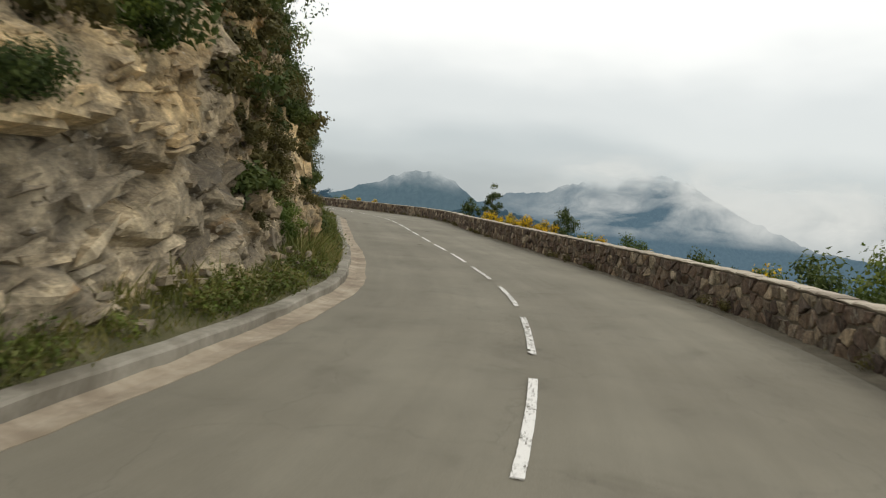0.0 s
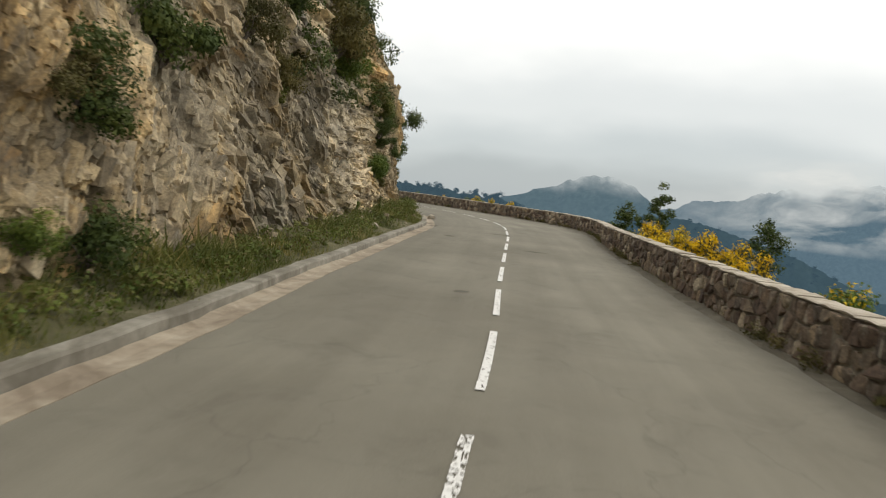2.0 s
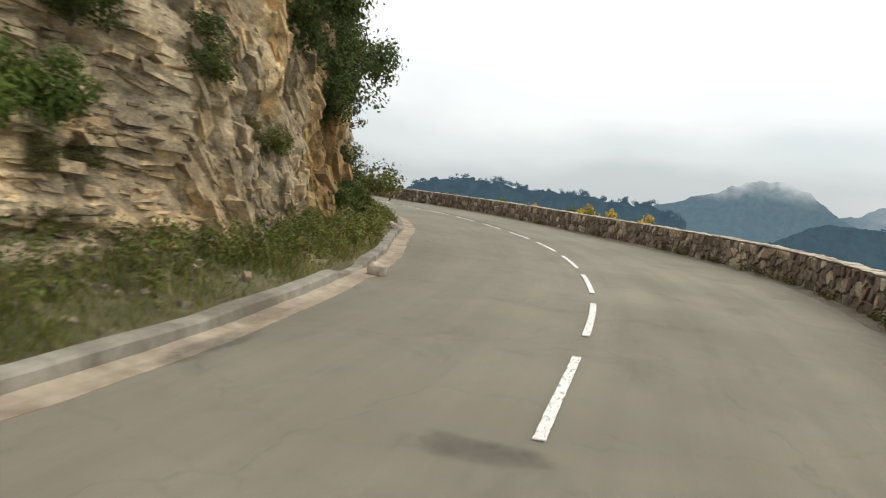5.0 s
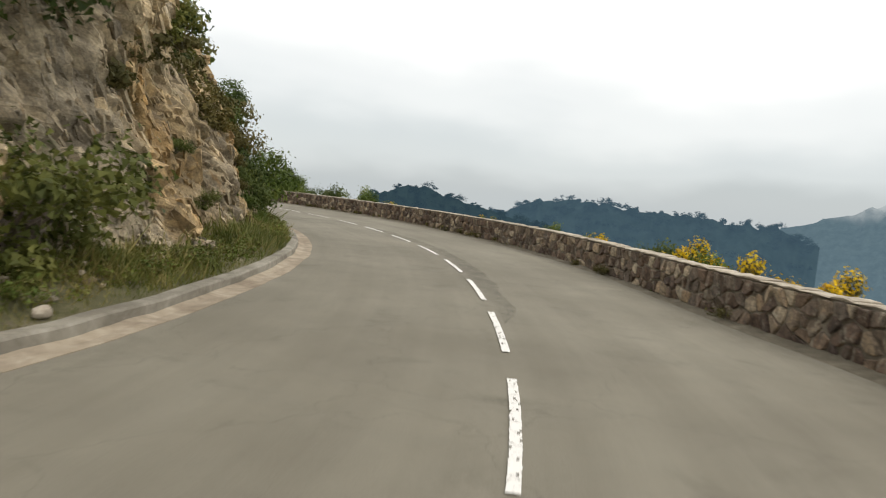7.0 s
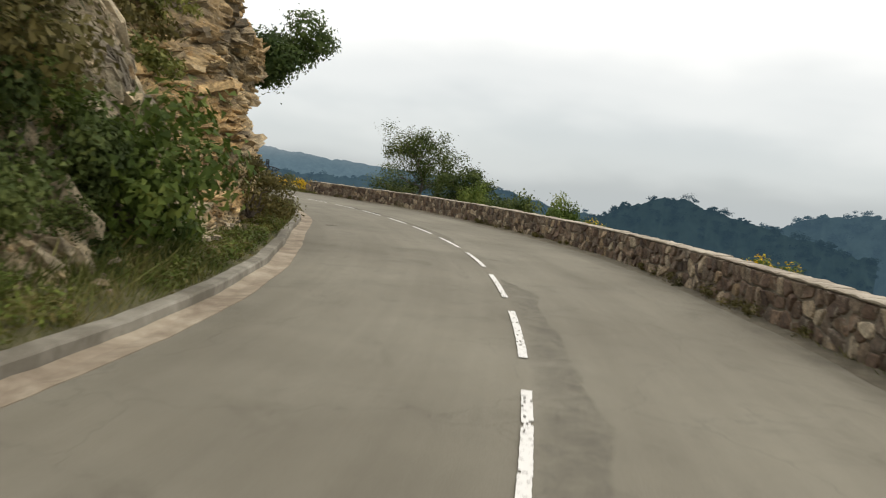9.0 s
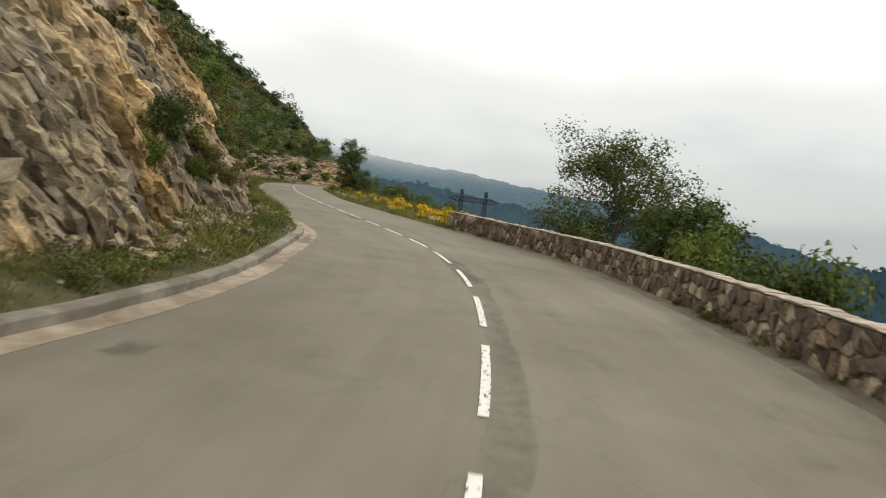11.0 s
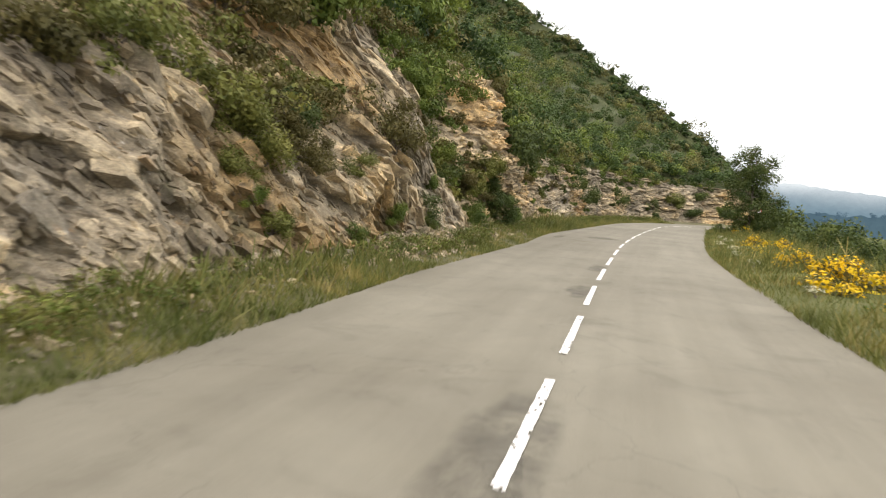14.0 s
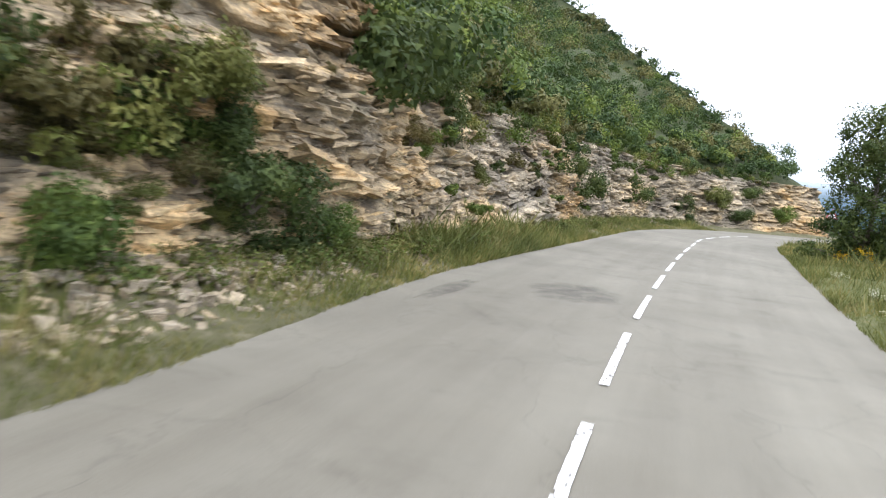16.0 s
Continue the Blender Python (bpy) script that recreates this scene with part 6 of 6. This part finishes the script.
# ---- pylon in the valley ----
def pylon():
    steel = mat_concrete("dark_galvanised_steel", (0.025, 0.03, 0.036), (0.05, 0.056, 0.064), (0.02, 0.024, 0.03))
    a = radians(75.3)
    at = np.array((-48.7 - math.sin(a) * 220, 89.3 + math.cos(a) * 220, 0))
    ob = thing("power_pylon", "dark steel twin-legged power pylon in the valley", "pylon", at=at)
    side, fwd = np.array((math.cos(a), math.sin(a), 0)), np.array((-math.sin(a), math.cos(a), 0))

    def bar(p, q, r=0.10):
        return tube([p, q], [r, r], 4)
    for k in (-4.1, 4.1):
        pieces = []
        lv = np.linspace(-26, 3.2, 13)
        for i, z in enumerate(lv):
            w = 1.25 - 0.9 * (z + 26) / 29.6
            c = [side * (k + u * w) + fwd * (v * w) + (0, 0, z) for u, v in ((-1, -1), (1, -1), (1, 1), (-1, 1))]
            if i:
                for j in range(4):
                    pieces += [bar(prev[j], c[j], 0.2), bar(prev[j], c[(j + 1) % 4], 0.12), bar(c[j], c[(j + 1) % 4], 0.12)]
            prev = c
        v, f = join(pieces)
        obj("lattice_tower", v, f, steel, ob)
    pieces = []
    x = np.linspace(-8.3, 8.3, 15)
    for i in range(len(x)):
        h = 0.75 * min(1, (8.6 - abs(x[i])) / 2.5)
        up, dn = side * x[i] + (0, 0, 0.05 + h), side * x[i] + (0, 0, 0.05 - h)
        pieces.append(bar(up, dn, 0.12))
        if i:
            pieces += [bar(pu, up, 0.19), bar(pd, dn, 0.19), bar(pu, dn, 0.12)]
        pu, pd = up, dn
    v, f = join(pieces)
    obj("crossarm", v, f, steel, ob)
    for k in (-7.6, 0.0, 7.6):
        v, f = tube([side * k + (0, 0, -0.5 - 0.3 * i) for i in range(7)], [0.05, 0.14, 0.05, 0.14, 0.05, 0.14, 0.05], 6)
        obj("insulator", v, f, steel, ob)


pylon()


def warning_sign():
    red = mat_concrete("red_sign_enamel", (0.42, 0.03, 0.03), (0.5, 0.05, 0.04), (0.35, 0.04, 0.03))
    white = mat_concrete("white_sign_enamel", (0.7, 0.7, 0.68), (0.8, 0.8, 0.78), (0.6, 0.58, 0.55))
    at = np.array((-158.5, 94.4, 0.15))
    ob = thing("road_sign", "triangular red and white warning sign on a post", "sign", at=at)
    v, f = tube([(0, 0, -0.3), (0, 0, 2.6)], [0.035, 0.035], 8)
    obj("post", v, f, KERB, ob, "grey steel post")
    for name, r, x, mat in (("plate", 0.58, 0.05, red), ("face", 0.42, 0.075, white)):
        tri = [np.array((x, r * math.cos(a), 2.05 + r * math.sin(a))) for a in (math.pi / 2, math.pi * 7 / 6, math.pi * 11 / 6)]
        back = [q - (0.02, 0, 0) for q in tri]
        obj(name, np.array(tri + back), [[0, 1, 2], [5, 4, 3], [0, 3, 4, 1], [1, 4, 5, 2], [2, 5, 3, 0]], mat, ob, "white face" if name == "face" else "red-bordered plate")


warning_sign()


# ---- parapet wall of rubble stone, pieces last ----
def clip_cell(poly, mid, nrm):
    out = []
    for i in range(len(poly)):
        a, b = poly[i], poly[(i + 1) % len(poly)]
        da, db = (a - mid) @ nrm, (b - mid) @ nrm
        if da <= 0:
            out.append(a)
        if da * db < 0:
            out.append(a + (b - a) * da / (da - db))
    return out


def parapet():
    s = np.linspace(S_MIN, WALL_END, 520)
    w = wall_front(s)
    wall = sweep("parapet_wall", s, [(w + 0.03, 0 * s - 0.3), (w + 0.03, 0 * s + 0.9), (w + 0.45, 0 * s + 0.9), (w + 0.45, 0 * s - 1.2)], MORTAR,
                 label="low roadside parapet of dark rubble stone with pale coping", category="wall", kind="structure")
    rng = np.random.default_rng(77)
    su, rows = 0.27, 3
    cols = int((WALL_END - S_MIN) / su)
    hz = 0.89 / rows
    px = (np.arange(cols)[:, None] + 0.5 + 0.5 * (np.arange(rows)[None] % 2) + rng.uniform(-0.45, 0.45, (cols, rows))) * su
    pz = (np.arange(rows)[None] + 0.5 + rng.uniform(-0.42, 0.42, (cols, rows))) * hz
    rest_v, rest_f = [], []
    base = 0
    for c in range(cols):
        for r in range(rows):
            p = np.array((px[c, r], pz[c, r]))
            poly = [np.array(q) for q in ((p[0] - 0.7, 0.0), (p[0] + 0.7, 0.0), (p[0] + 0.7, 0.885), (p[0] - 0.7, 0.885))]
            for dc in (-2, -1, 0, 1, 2):
                for r2 in range(rows):
                    if (dc or r2 != r) and 0 <= c + dc < cols:
                        q = np.array((px[c + dc, r2], pz[c + dc, r2]))
                        d = q - p
                        ln = np.hypot(*d)
                        poly = clip_cell(poly, (p + q) / 2 - d / ln * 0.007, d / ln)
                        if len(poly) < 3:
                            break
                if len(poly) < 3:
                    break
            if len(poly) < 3:
                continue
            poly = np.array(poly)
            mid = poly.mean(0)
            proud, k = rng.uniform(0.006, 0.035), len(poly)
            tilt = rng.normal(0, 0.16, 2)
            between = (poly + np.roll(poly, -1, 0)) / 2
            poly = np.stack([poly, between], 1).reshape(-1, 2)
            k *= 2
            poly = mid + (poly - mid) * (1 - rng.uniform(0.0, 0.16, (k, 1)) - np.tile((0.07, 0.0), k // 2)[:, None])
            ring = []
            for shrink, out in ((1.0, -0.035), (0.95, proud * 0.4), (rng.uniform(0.7, 0.9), proud)):
                q = mid + (poly - mid) * shrink
                o = wall_front(S_MIN + q[:, 0]) - out - (q - mid) @ tilt * (out > 0)
                ring.append(place(S_MIN + q[:, 0], o, 0) + np.stack([0 * o, 0 * o, q[:, 1]], 1))
            v = np.vstack(ring)
            f = [[a * k + i, a * k + (i + 1) % k, (a + 1) * k + (i + 1) % k, (a + 1) * k + i] for a in (0, 1) for i in range(k)]
            f.append(list(range(2 * k, 3 * k)))
            at = S_MIN + mid[0]
            if 12 < at < 36:
                obj("stone", v, f, STONE, wall)
            else:
                rest_v.append(v)
                rest_f += [[i + base for i in q] for q in f]
                base += len(v)
    obj("stones", np.vstack(rest_v), rest_f, STONE, wall, "dark brown and tan rubble stones", kind="stuff")
    a = S_MIN
    while a < WALL_END - 0.2:
        ln = rng.uniform(0.4, 0.75)
        b = min(a + ln - 0.012, WALL_END)
        t = np.linspace(a, b, 3)
        h = 0.045 + rng.uniform(-0.012, 0.02)
        e1, e2 = rng.normal(0, 0.018, 3) - 0.004, rng.normal(0, 0.02, 3) + 0.46
        z0 = 0.895
        pts = []
        for i in range(3):
            q = 0.02 if i != 1 else 0.0
            for o, z in ((e1[i], z0), (e1[i] - 0.008, z0 + h * 0.7 - q), (e1[i] + 0.035, z0 + h - q * 0.6), (e2[i] - 0.035, z0 + h - q * 0.6 + rng.normal(0, 0.006)), (e2[i], z0 + h * 0.7 - q), (e2[i], z0)):
                pts.append(place(t[i], wall_front(t[i]) + o, z))
        f = [[i * 6 + j, i * 6 + (j + 1) % 6, (i + 1) * 6 + (j + 1) % 6, (i + 1) * 6 + j] for i in (0, 1) for j in range(6)] + [list(range(6)), list(range(12, 18))[::-1]]
        obj("coping_stone", np.array(pts), f, COPING, wall)
        a += ln


parapet()
